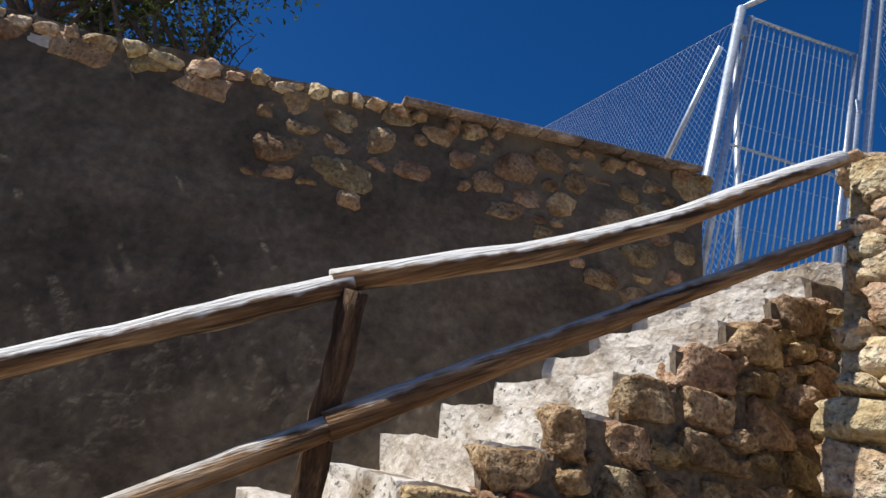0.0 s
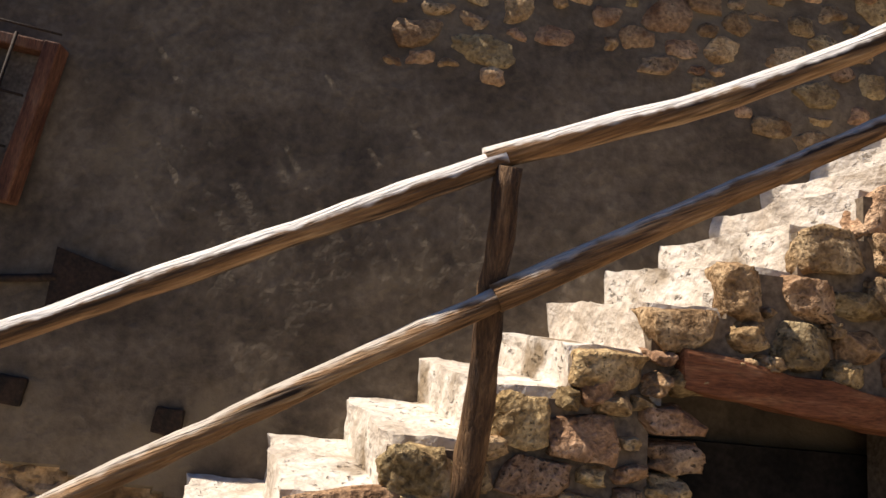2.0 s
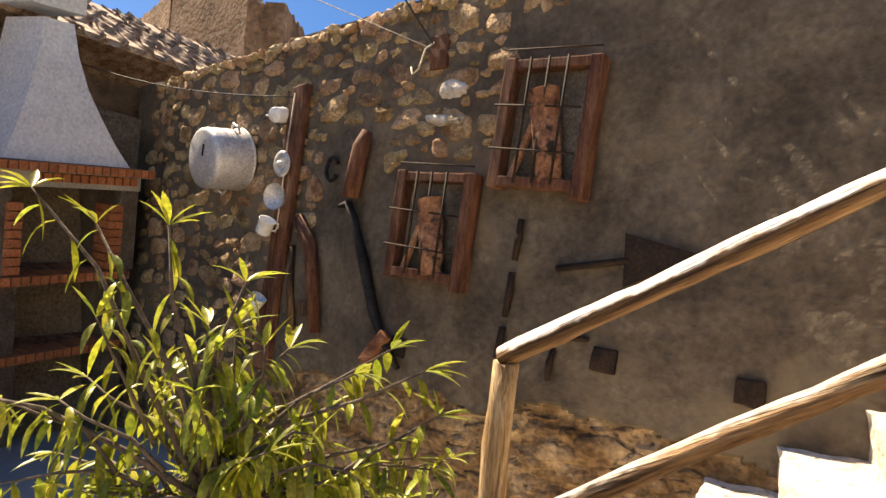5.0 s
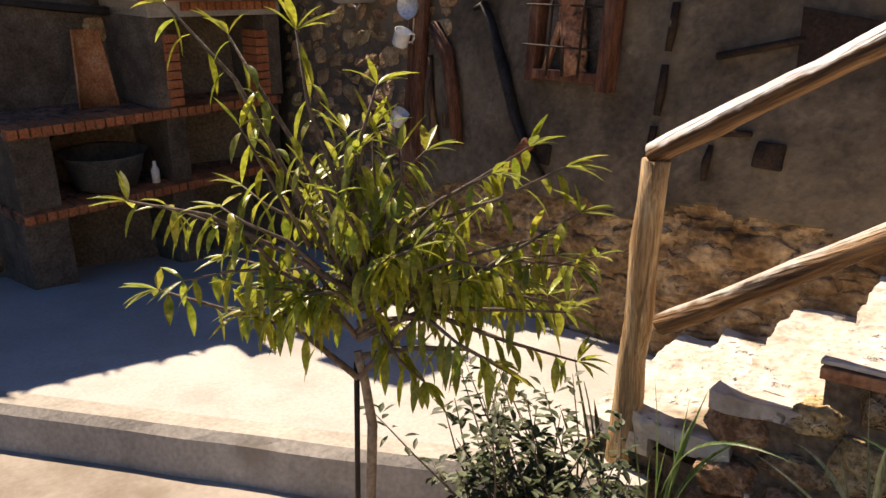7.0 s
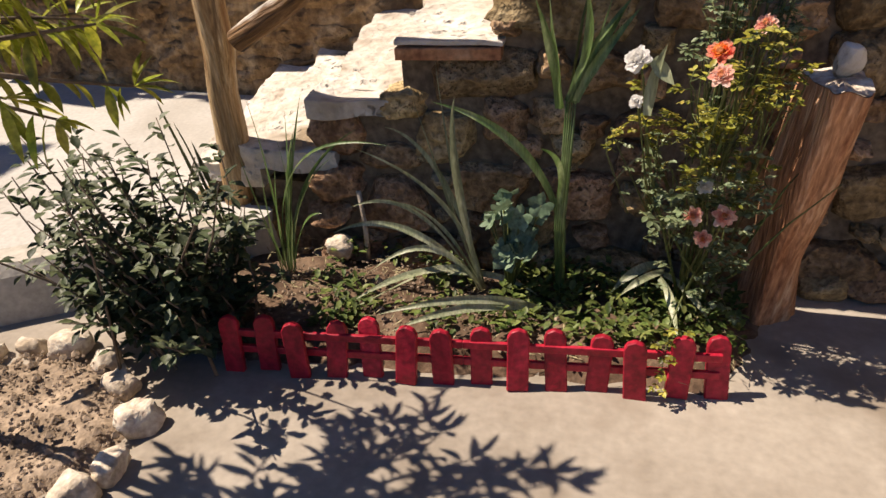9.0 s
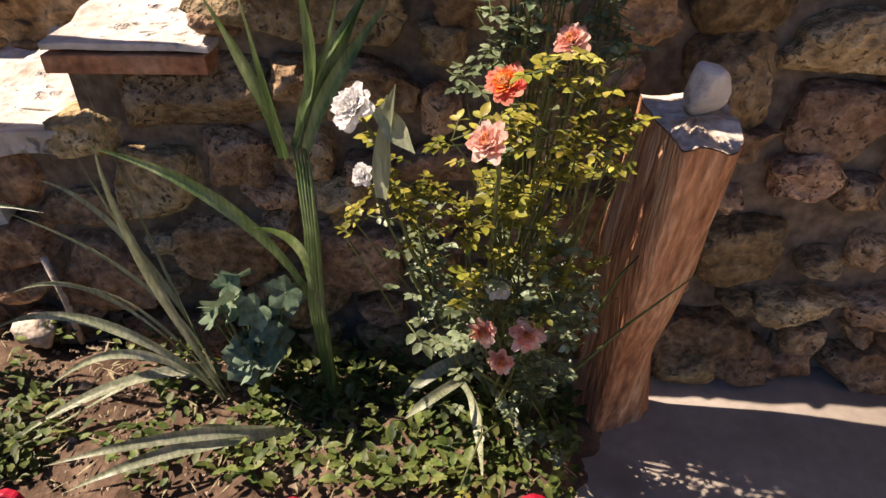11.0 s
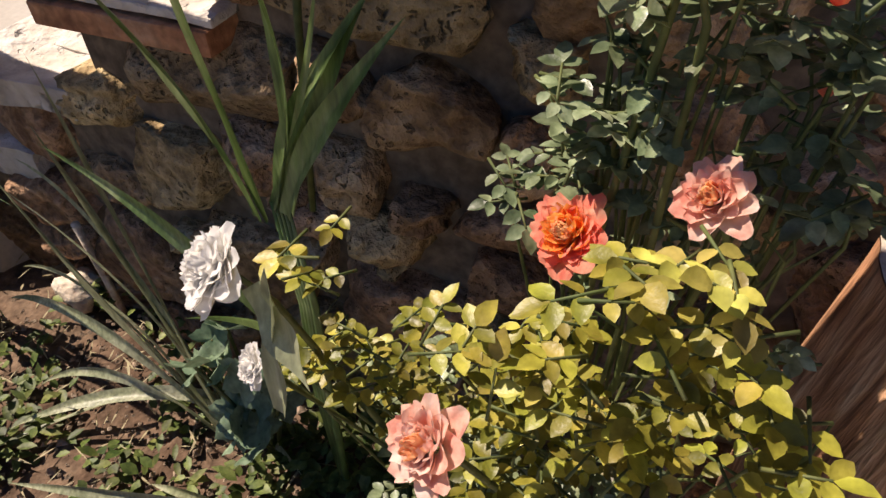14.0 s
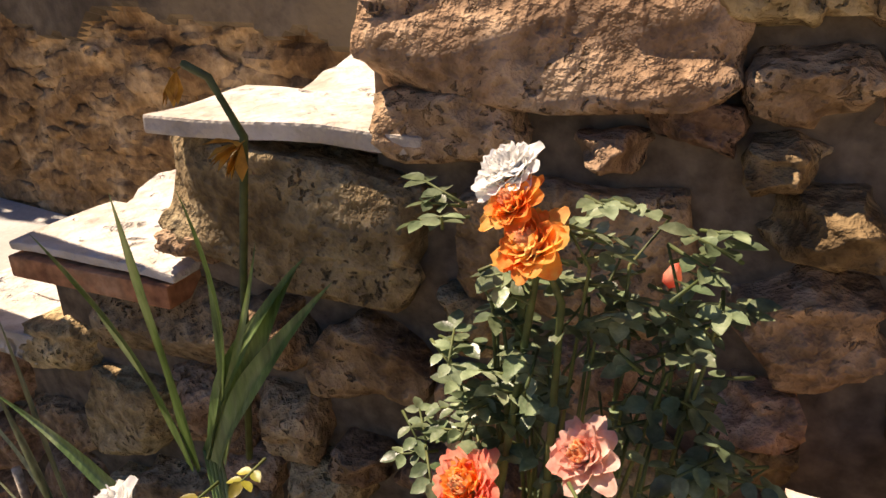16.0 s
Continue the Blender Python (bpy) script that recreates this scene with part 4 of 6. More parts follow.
BED = [(-.62, 2.28), (-.72, 1.75), (-.30, 1.70), (.96, 1.90), (1.08, 2.25), (.9, 2.42), (0, 2.30)]
RING = [(-1.12, 1.30), (-.98, 1.54), (-.78, 1.59), (-.56, 1.51), (-.41, 1.40), (-.40, 1.18), (-.56, 0.97), (-.82, .86), (-1.02, .98)]
mound("bed_soil", BED, .05, M_SOIL, "dark moist soil of the planting bed", 2.0, 70)
mound("tree_pit_soil", RING, .035, M_SOILD, "dry crumbly soil round the young tree", 7.0, 50)
ROCKS = rock_set(M_ROCK, 8, 3, .22, .72, 40)
rnd = random.Random(11)
ringpts = [(-1.12, 1.33, .11), (-1.09, 1.42, .08), (-1.03, 1.50, .10), (-.93, 1.56, .12), (-.81, 1.59, .13), (-.67, 1.57, .12), (-.55, 1.50, .13), (-.41, 1.40, .14), (-.38, 1.25, .12), (-.39, 1.15, .12), (-.45, 1.06, .11),
           (-.55, .97, .11), (-.66, .90, .10), (-.80, .86, .10), (-.92, .92, .10), (-1.00, .99, .09), (-1.07, 1.10, .10), (-1.10, 1.22, .09)]
for k, (x, y, s) in enumerate(ringpts):
    ob = new("rock", ROCKS[k % 8])
    s = s * rnd.uniform(.72, .98)
    ob.location = (x, y, s * .22)
    ob.scale = (s * .52, s * .42, s * .40)
    ob.rotation_euler = (rnd.uniform(-.3, .3), rnd.uniform(-.3, .3), rnd.uniform(0, 6.28))
    tagged(ob, "whitish limestone rock edging the tree pit", "rock", "rocks round the tree pit")
for (x, y, z, s, lab) in ((-.24, 2.22, .09, .09, "pale limestone lump on the bed soil"),):
    ob = new("rock", ROCKS[2])
    ob.location, ob.scale = (x, y, z), (s * .6, s * .5, s * .4)
    tagged(ob, lab, "rock")

LOWR = rock_set(M_STONE2, 3, 3, .24, .55, 60)
for k, (x, y, z, s) in enumerate(((1.24, near_y(1.24) - .01, .045, .13), (1.36, near_y(1.36) + .0, .05, .13), (1.46, near_y(1.46) + .01, .04, .10))):
    ob = new("rock", LOWR[k])
    ob.location, ob.scale = (x, y, z), (s * .6, s * .5, s * .5)
    tagged(ob, "brown stone lying at the foot of the stair wall", "rock", "stones at the wall's foot")

# log standing at the end of the bed, with a white pebble on it
log = empty("log", "split reddish barkless log standing at the bed's end", "log")
# a split trunk, four-sided: two corners at the back, a sharp edge in front, wider at the head
LOGSEC = [(.00, (.975, 2.30), (1.045, 2.205), (1.150, 2.27), (1.160, 2.34)), (.10, (.990, 2.30), (1.050, 2.185), (1.140, 2.24), (1.150, 2.33)), (.23, (1.005, 2.30), (1.058, 2.165), (1.132, 2.225), (1.140, 2.33)),
          (.45, (1.000, 2.31), (1.072, 2.125), (1.165, 2.18), (1.165, 2.33)), (.70, (1.040, 2.305), (1.084, 2.080), (1.187, 2.13), (1.170, 2.325))]
V, F = [], []
NZ, NK = 30, 48
for j in range(NZ + 1):
    z = -.02 + .73 * j / NZ
    q = max(k for k in range(4) if LOGSEC[k][0] <= max(z, 0))
    lo, hi = LOGSEC[q], LOGSEC[q + 1]
    f = min(1, max(0, (z - lo[0]) / (hi[0] - lo[0])))
    cs = [Vector((*lerp(lo[1 + k], hi[1 + k], f), 0)) for k in range(4)]
    mid = sum(cs, Vector()) / 4
    for k in range(NK):
        u = k / NK * 4
        e, g = int(u), u - int(u)
        p = cs[e].lerp(cs[(e + 1) % 4], g)
        p = p.lerp(mid, .10 * (2 * abs(g - .5)) ** 6)
        along = u * 2.2
        p += (p - mid).normalized() * (.012 * noise.noise(Vector((along, z * 3.5, 1))) + .004 * noise.noise(Vector((along * 5, z * 5, 2))) + .0012 * noise.noise(Vector((along * 14, z * 9, 3))))
        tp = .016 * noise.noise(Vector((p.x * 22, p.y * 22, 3))) if j == NZ else 0
        V.append((p.x, p.y, z + tp))
for j in range(NZ):
    for k in range(NK):
        k2 = (k + 1) % NK
        F.append((j * NK + k, j * NK + k2, j * NK + NK + k2, j * NK + NK + k))
F.append(tuple(range(NK))[::-1])
obj("trunk", V, F, M_LOG, log)
top = V[NZ * NK:]
c = sum((Vector(p) for p in top), Vector()) / NK
obj("cut_top", [Vector(p) + Vector((0, 0, .002)) for p in top] + [Vector(p).lerp(c, .5) + Vector((0, 0, .006 + .008 * noise.noise(Vector(p) * 40))) for p in top] + [c + Vector((0, 0, .008))],
    [(k, (k + 1) % NK, NK + (k + 1) % NK, NK + k) for k in range(NK)] + [(NK + k, NK + (k + 1) % NK, 2 * NK) for k in range(NK)], M_LOGTOP, log, "grey weathered sawn top")
ob = new("pebble", rock_set(M_LIME, 1, 3, .12, .5, 77)[0])
ob.location, ob.scale, ob.rotation_euler = (1.13, 2.22, .752), (.034, .028, .047), (.1, .2, .5)
tagged(ob, "white pebble standing on the log", "pebble")

# ================= gate and wire fence on the upper level =================
GY = 3.7


def gp(x, z):                 # the gate stands out of plumb
    return (x + 0.22 * (z - 5.26), GY, z)


gate = empty("metal_gate", "galvanised steel garden gate with upright wires", "gate")
tube("gate_post", [gp(3.80, 2.5), gp(3.80, 5.32)], .034, M_GALV, gate, 10)
tube("gate_post", [gp(4.93, 2.5), gp(4.93, 6.2)], .030, M_GALV, gate, 10)
tube("top_bar", [gp(3.80, 5.32), (4.43, GY - .02, 5.83), gp(4.95, 6.2)], .022, M_GALV, gate, 8)
leafg = tube("leaf_frame", [gp(3.89, 2.75), gp(3.89, 5.26)], .026, M_GALV, gate, 8)
for a, b, r in (((4.86, 2.75), (4.86, 5.26), .020), ((3.89, 5.26), (4.86, 5.26), .014), ((3.89, 4.10), (4.86, 4.10), .011), ((3.89, 2.78), (4.86, 2.78), .014)):
    tube("frame_bar", [gp(*a), gp(*b)], r, M_GALV, leafg, 8)
for k in range(17):
    x = 3.95 + k * .053
    tube("wire", [gp(x, 2.78), gp(x, 5.25)], .0065, M_GALV, leafg, 4)
for k in range(6):
    z = 3.1 + k * .4
    tube("wire", [gp(3.89, z), gp(4.86, z)], .002, M_GALV, leafg, 4)
for z in (3.22, 5.1):
    part("hinge", box_bm((.06, .05, .10), gp(3.845, z), bevel=.006), M_GALV, gate)
part("latch", box_bm((.05, .06, .12), gp(4.92, 4.75), bevel=.008), M_GALV, gate)


def chain_link(name, a, b, h0, h1, label, pitch=.07, r=.0022, drop=0):
    """A panel of woven wire between two feet a and b, of heights h0 and h1."""
    fe = empty(name, label, "fence")
    a, b = Vector(a), Vector(b)
    V, F = [], []
    L = (b - a).length
    n = int(L / pitch)
    Hm = max(h0, h1)

    def pt(s, z):
        q = a.lerp(b, s / L)
        return Vector((q.x + .22 * (q.z + z - 5.26) * (1 if drop else 0), q.y, q.z + z))
    k = -int(Hm / pitch)
    for k in range(-int(Hm / pitch) - 1, n + 1):
        for sgn in (1, -1):
            s0 = k * pitch if sgn > 0 else k * pitch + Hm
            lo, hi = 0.0, Hm
            pts = []
            for t in np.linspace(0, 1, 9):
                s, z = s0 + sgn * t * Hm, t * Hm
                if 0 <= s <= L and z <= h0 + (h1 - h0) * s / L:
                    pts.append(pt(s, z))
            if len(pts) >= 2:
                v, f = tube_data([pts[0], pts[-1]], r, 3)
                o = len(V)
                V += v
                F += [tuple(q + o for q in ff) for ff in f]
    obj("wire_mesh", V, F, M_GALV, fe)
    tube("line_wire", [pt(0, h0), pt(L, h1)], .003, M_GALV, fe, 4)
    return fe


f1 = chain_link("wire_fence", (3.77, 3.75, 3.0), (4.3, 9.5, 5.2), 2.2, 2.2, "galvanised chain-link fence climbing behind the wall", .075, .0016)
tube("fence_post", [(3.74, 3.78, 2.4), (3.80, 3.76, 5.2)], .022, M_GALV, f1, 8)
tube("fence_post", [(4.3, 9.5, 2.4), (4.3, 9.5, 7.4)], .025, M_GALV, f1, 8)
tube("brace", [(3.70, 3.8, 5.0), (3.70, 4.9, 4.0)], .022, M_GALV, f1, 8)
f2 = chain_link("wire_fence", (5.0, 3.68, 3.0), (7.4, 4.3, 3.4), 3.3, 3.3, "galvanised chain-link fence beside the gate", .075, .0018)
tube("fence_post", [gp(5.05, 2.5), gp(5.05, 6.4)], .034, M_GALV, f2, 10)
tube("brace", [(5.3, 3.66, 6.25), (6.6, 3.9, 5.5)], .024, M_GALV, f2, 8)

# ================= neighbour roof and ruin =================
house = empty("neighbour_house", "low neighbouring house with a weathered clay tile roof", "house")
part("house_wall", box_bm((3.4, 9.0, 3.35), (-7.2, 1.9, 1.675), cuts=3, rough=.02, freq=2), M_RUIN, house)
rp = math.atan2(1.15, 2.0)
V, F = [], []
for (x, z) in ((-5.12, 3.58), (-7.3, 4.72), (-9.4, 3.6)):
    for y in (-2.7, 6.2):
        V += [(x, y, z), (x, y, z - .06)]
F = [(0, 2, 6, 4), (4, 6, 10, 8), (1, 5, 7, 3), (5, 9, 11, 7), (0, 1, 3, 2), (8, 10, 11, 9), (0, 4, 5, 1), (4, 8, 9, 5), (2, 3, 7, 6), (6, 7, 11, 10)]
roof = obj("roof", V, F, M_ROOFT, house, "weathered clay tile roof")
tme = curved_tile("tmp_tile", .44, .19, .15, M_ROOFT, "t", Matrix())
tmesh = tme.data
bpy.data.objects.remove(tme)
rnd = random.Random(3)
dirv = Vector((-2.18, 0, 1.14)).normalized()
for c in range(44):
    for r in range(6):
        if r > 3 and c % 3 == 0:
            continue
        y = -2.55 + c * .2 + rnd.uniform(-.02, .02)
        p = Vector((-5.10, y, 3.60)) + dirv * (.18 + r * .40 + rnd.uniform(-.04, .04))
        ob = new("roof_tile", tmesh)
        ob.parent = roof
        xa = Vector((0, 1, 0))
        za = dirv
        ya = za.cross(xa)
        m3 = Matrix((xa, ya, za)).transposed()
        ob.matrix_world = Matrix.Translation(p + Vector((0, 0, rnd.uniform(-.01, .03)))) @ m3.to_4x4() @ pose(0, 0, 0, rnd.uniform(-5, 5), rnd.uniform(-7, 7), rnd.uniform(-8, 8))
ruin = empty("ruined_tower", "ruined brown stone tower on the hill", "tower")


def ruin_wall(a, b, z0, z1, n, seed, z2):
    bm = bmesh.new()
    a, b = Vector((*a, 0)), Vector((*b, 0))
    nrm = (b - a).cross(Vector((0, 0, 1))).normalized() * .8
    lo, hi = [], []
    for i in range(n + 1):
        p = a.lerp(b, i / n)
        top = z1 + (z2 - z1) * i / n + .35 * noise.noise(Vector((i * .55, seed, 0))) + .18 * noise.noise(Vector((i * 1.9, seed, 4)))
        lo.append((bm.verts.new((p.x, p.y, z0)), bm.verts.new((p.x + nrm.x, p.y + nrm.y, z0))))
        hi.append((bm.verts.new((p.x, p.y, top)), bm.verts.new((p.x + nrm.x, p.y + nrm.y, top))))
    for i in range(n):
        for s in (0, 1):
            bm.faces.new((lo[i][s], lo[i + 1][s], hi[i + 1][s], hi[i][s]))
        bm.faces.new((hi[i][0], hi[i + 1][0], hi[i + 1][1], hi[i][1]))
    bm.faces.new((lo[0][0], lo[0][1], hi[0][1], hi[0][0]))
    bm.faces.new((lo[n][0], lo[n][1], hi[n][1], hi[n][0]))
    bmesh.ops.recalc_face_normals(bm, faces=bm.faces[:])
    part("wall", bm, M_RUIN, ruin)


ruin_wall((-34.2, 17.5), (-27.95, 16.0), 0, 15.6, 22, 1, 15.1)
ruin_wall((-27.95, 16.0), (-22.08, 16.0), 0, 15.3, 24, 2, 13.4)
ruin_wall((-22.08, 16.0), (-24.4, 19.0), 0, 13.4, 10, 3, 13.6)
ruin_wall((-34.2, 17.5), (-24.4, 19.0), 0, 13.0, 24, 4, 13.0)
# No gap is cut; a white block paints the light seen through it.
part("opening", box_bm((.4, .1, .45), (-26.6, 15.95, 13.6)), M_WHITE, ruin, "white block painting a small bright opening")

# ================= trees behind the wall =================


def tree(name, label, base, top, spread, nleaf, seed, crown_c, crown_r, limbs, ls=.06, stems=1):
    tr = empty(name, label, "tree")
    rnd = random.Random(seed)
    base, top = Vector(base), Vector(top)
    for s in range(stems):
        o = Vector((s * .28, 0, 0))
        tube("trunk", line(base + o, top + o * 1.3, 7, 0, .04, seed + s), [.10 - .008 * k for k in range(8)], M_BARK, tr, 9, .2)
    lf = Leaves()
    V, F = [], []
    for k in range(limbs):
        t = rnd.uniform(.45, 1.0)
        p0 = base.lerp(top, t)
        d = rand_dir(rnd, -.1, .75)
        tip = Vector(crown_c) + Vector((d.x * crown_r[0], d.y * crown_r[1], d.z * crown_r[2])) * rnd.uniform(.65, 1.12)
        mid = p0.lerp(tip, .5) + rand_dir(rnd) * .15
        pts = [p0, p0.lerp(mid, .5) + rand_dir(rnd) * .06, mid, mid.lerp(tip, .5) + rand_dir(rnd) * .08, tip]
        v, f = tube_data(pts, [.035, .026, .018, .012, .004], 5)
        o = len(V)
        V += v
        F += [tuple(q + o for q in ff) for ff in f]
        for c in range(nleaf // limbs):
            u = rnd.uniform(.35, 1.05)
            i = min(3, int(u * 4))
            q = pts[i].lerp(pts[i + 1], min(1, u * 4 - i)) + rand_dir(rnd) * rnd.uniform(0, .28)
            lf.leaf(q, rand_dir(rnd, -.9, .5), ls * rnd.uniform(.7, 1.3), ls * .42 * rnd.uniform(.8, 1.2), .4, rows=2)
    obj("limb_growth", V, F, M_BARK, tr, smooth=True)
    lf.done("crown", M_TREE, tr)
    return tr


tree("tree", "dark-leaved tree standing behind the yard wall", (-1.15, 5.2, 2.5), (-1.05, 5.15, 5.0), 1, 5200, 5, (-1.2, 5.1, 5.35), (1.75, .9, .95), 34, .075, 2)
tree("tree", "olive-green shrubby tree with bare twigs behind the wall", (.05, 5.0, 2.5), (.05, 5.0, 4.4), 1, 2400, 9, (-.35, 5.0, 4.75), (.75, .6, .5), 22, .06, 1)
bt = empty("bare_twigs", "bare twisted twigs sticking up behind the wall", "twigs")
rnd = random.Random(8)
for k in range(6):
    p = Vector((.1 + .05 * k, 4.95, 4.2))
    pts = [p]
    d = Vector((rnd.uniform(-.2, .5), 0, 1)).normalized()
    for q in range(6):
        d = (d + rand_dir(rnd) * .5).normalized()
        pts.append(pts[-1] + d * .10)
    tube("twig", pts, [.012, .010, .008, .007, .005, .004, .002], M_BARK, bt, 5)

# ================= planting =================
# young tree with long drooping leaves, tied to a dark stake
ytree = empty("young_tree", "young peach-like tree with long yellow-green drooping leaves", "tree")
TB, TT = Vector((-.79, 1.257, -.01)), Vector((-.645, 1.17, .84))
trunk_pts = [(-0.788, 1.257, -0.004), (-0.757, 1.254, 0.18), (-0.722, 1.248, 0.358), (-0.692, 1.236, 0.506), (-0.665, 1.221, 0.626), (-0.648, 1.192, 0.748), (-0.64, 1.173, 0.809)]
tube("trunk", trunk_pts + [tuple(TT)], [.016, .0145, .0135, .0135, .013, .012, .012, .011], M_TRUNK, ytree, 10, .2)
stake = tube("stake", [(-0.791, 1.25, 0.033), (-0.735, 1.218, 0.452), (-0.648, 1.168, 0.809)], .0075, M_IRON, segs=8)
tagged(stake, "thin dark stake beside the young tree", "stake")
rnd = random.Random(21)
LV = Leaves()
BV, BF = [], []


def add_branch(pts, radii, n, ln=.11, wd=.021, tuft=6):
    """A limb with alternate lance leaves along it and a tuft at its tip."""
    global BV, BF
    v, f = tube_data(pts, radii, 6)
    o = len(BV)
    BV += v
    BF += [tuple(q + o for q in ff) for ff in f]
    P = [Vector(p) for p in pts]
    for k in range(n):
        u = .18 + .82 * (k + rnd.random() * .6) / n
        i = min(len(P) - 2, int(u * (len(P) - 1)))
        q = P[i].lerp(P[i + 1], min(1, u * (len(P) - 1) - i))
        ax = (P[i + 1] - P[i]).normalized()
        d = (ax * .35 + rand_dir(rnd, -.9, .15)).normalized()
        LV.leaf(q, d, ln * rnd.uniform(.6, 1.1), wd * rnd.uniform(.8, 1.15), rnd.uniform(1.2, 3.0), .3, rows=4, shape=(.6, 1.0, .95, .6))
    ax = (P[-1] - P[-2]).normalized()
    for k in range(tuft):
        d = (ax * .9 + rand_dir(rnd, -.5, .8) * .9).normalized()
        LV.leaf(P[-1], d, ln * rnd.uniform(.6, 1.0), wd * rnd.uniform(.8, 1.1), rnd.uniform(.2, .8), .3, rows=3, shape=(.75, 1.0, .7))


def to_tip(start, tip, n, bow=.06):
    s, t = Vector(start), Vector(tip)
    m1 = s.lerp(t, .33) + Vector((0, 0, bow)) + rand_dir(rnd) * .015
    m2 = s.lerp(t, .68) + Vector((0, 0, bow * .7)) + rand_dir(rnd) * .02
    return [s, m1, m2, t]


YTIPS = [(-.93, .85, 1.66, 16), (-.84, .96, 1.59, 14), (-.74, 1.08, 1.60, 14), (-.97, .75, 1.21, 12), (-.92, .79, 1.0, 10), (-.62, 1.22, 1.48, 14), (-.54, 1.30, 1.33, 10),
         (-.39, 1.49, 1.34, 16), (-.28, 1.56, .83, 14), (-.64, 1.17, 1.32, 12), (-.51, 1.27, .78, 12), (-.73, 1.01, 1.02, 12), (-.42, 1.40, 1.28, 10), (-.27, 1.48, 1.30, 10), (-.34, 1.45, 1.13, 13), (-.50, 1.34, 1.0, 12), (-.26, 1.49, .97, 12), (-.24, 1.50, 1.20, 10), (-.37, 1.43, .80, 12)]
for k, (tx, ty, tz, n) in enumerate(YTIPS):
    s = TT + Vector((0, 0, rnd.uniform(-.10, .12)))
    if tz > 1.2:
        s = TT + Vector((rnd.uniform(-.05, .05), 0, .14))
    add_branch(to_tip(s, (tx, ty, tz), 4, .05), [.009, .007, .005, .0025], n)
for k in range(54):
    lat, dep = rnd.gauss(.03, .22), rnd.gauss(0, .10)
    c = Vector((-.64 + .64 * lat - .76 * dep, 1.18 + .76 * lat + .64 * dep, max(.92, rnd.gauss(1.08, .17))))
    s = TT.lerp(c, .35) + Vector((0, 0, .08))
    add_branch(to_tip(s, c + rand_dir(rnd, -.4, .6) * .12, 4, .03), [.006, .005, .0035, .002], 11, .112, .019, 4)
obj("branching", BV, BF, M_BARK, ytree, smooth=True)
LV.done("crown", M_LEAFY, ytree, "long yellow-green leaves")

# dusky shrub
shrub = empty("shrub", "dusky small-leaved shrub at the corner of the bed", "shrub")
rnd = random.Random(31)
LV = Leaves()
BV, BF = [], []
for k in range(80):
    b = Vector((rnd.gauss(-.47, .09), rnd.gauss(1.72, .08), .02))
    tip = b + Vector((rnd.gauss(-.02, .17), rnd.gauss(-.03, .12), rnd.uniform(.18, .60)))
    P = [b, b.lerp(tip, .35) + rand_dir(rnd) * .02, b.lerp(tip, .7) + rand_dir(rnd) * .02, tip]
    v, f = tube_data(P, [.005, .004, .003, .0015], 5)
    o = len(BV)
    BV += v
    BF += [tuple(q + o for q in ff) for ff in f]
    for c in range(34):
        u = rnd.uniform(.12, 1)
        i = min(2, int(u * 3))
        q = P[i].lerp(P[i + 1], u * 3 - i)
        side = rand_dir(rnd, -.3, .8)
        LV.leaf(q + side * rnd.uniform(0, .025), side, rnd.uniform(.03, .056), rnd.uniform(.016, .028), .4, .3, rows=3, shape=(.7, 1.0, .6))
obj("stem_growth", BV, BF, M_BARK, shrub, smooth=True)
LV.done("foliage", M_SHRUB, shrub)


def sword_plant(name, label, blades, material, seed, face=(-.55, -.75, .30)):
    """blades: (foot, middle, tip, width), each a bent, folded leaf."""
    pl = empty(name, label, "plant")
    rnd = random.Random(seed)
    for (b, m, t, w) in blades:
        b, m, t = Vector(b) + Vector((rnd.uniform(-.008, .008), rnd.uniform(-.008, .008), 0)), Vector(m), Vector(t)
        c1 = m * 2 - (b + t) / 2
        V, F = [], []
        n = 14
        turn = rnd.uniform(-.5, .5)
        for k in range(n + 1):
            u = k / n
            c = b * (1 - u) ** 2 + c1 * 2 * u * (1 - u) + t * u * u
            tan = ((c1 - b) * (1 - u) + (t - c1) * u).normalized()
            f3 = tan.cross(Vector((face[0] + turn, face[1], face[2]))).normalized()
            f3.rotate(Matrix.Rotation(turn * u * 1.2, 3, tan))
            nn = f3.cross(tan)
            ww = w * (.45 + .62 * math.sin(math.pi * min(1, .12 + u * .68))) * (1 - u ** 3.5)
            wave = .10 * ww * math.sin(u * 9 + seed)
            V += [c - f3 * ww / 2 + nn * (.20 * ww + wave), c - f3 * ww * .22 + nn * .07 * ww, c, c + f3 * ww * .22 + nn * .07 * ww, c + f3 * ww / 2 + nn * (.20 * ww - wave)]
        for k in range(n):
            for q in range(4):
                a = k * 5 + q
                F.append((a, a + 5, a + 6, a + 1))
        obj("blade", V, F, material, pl, smooth=True)
    return pl


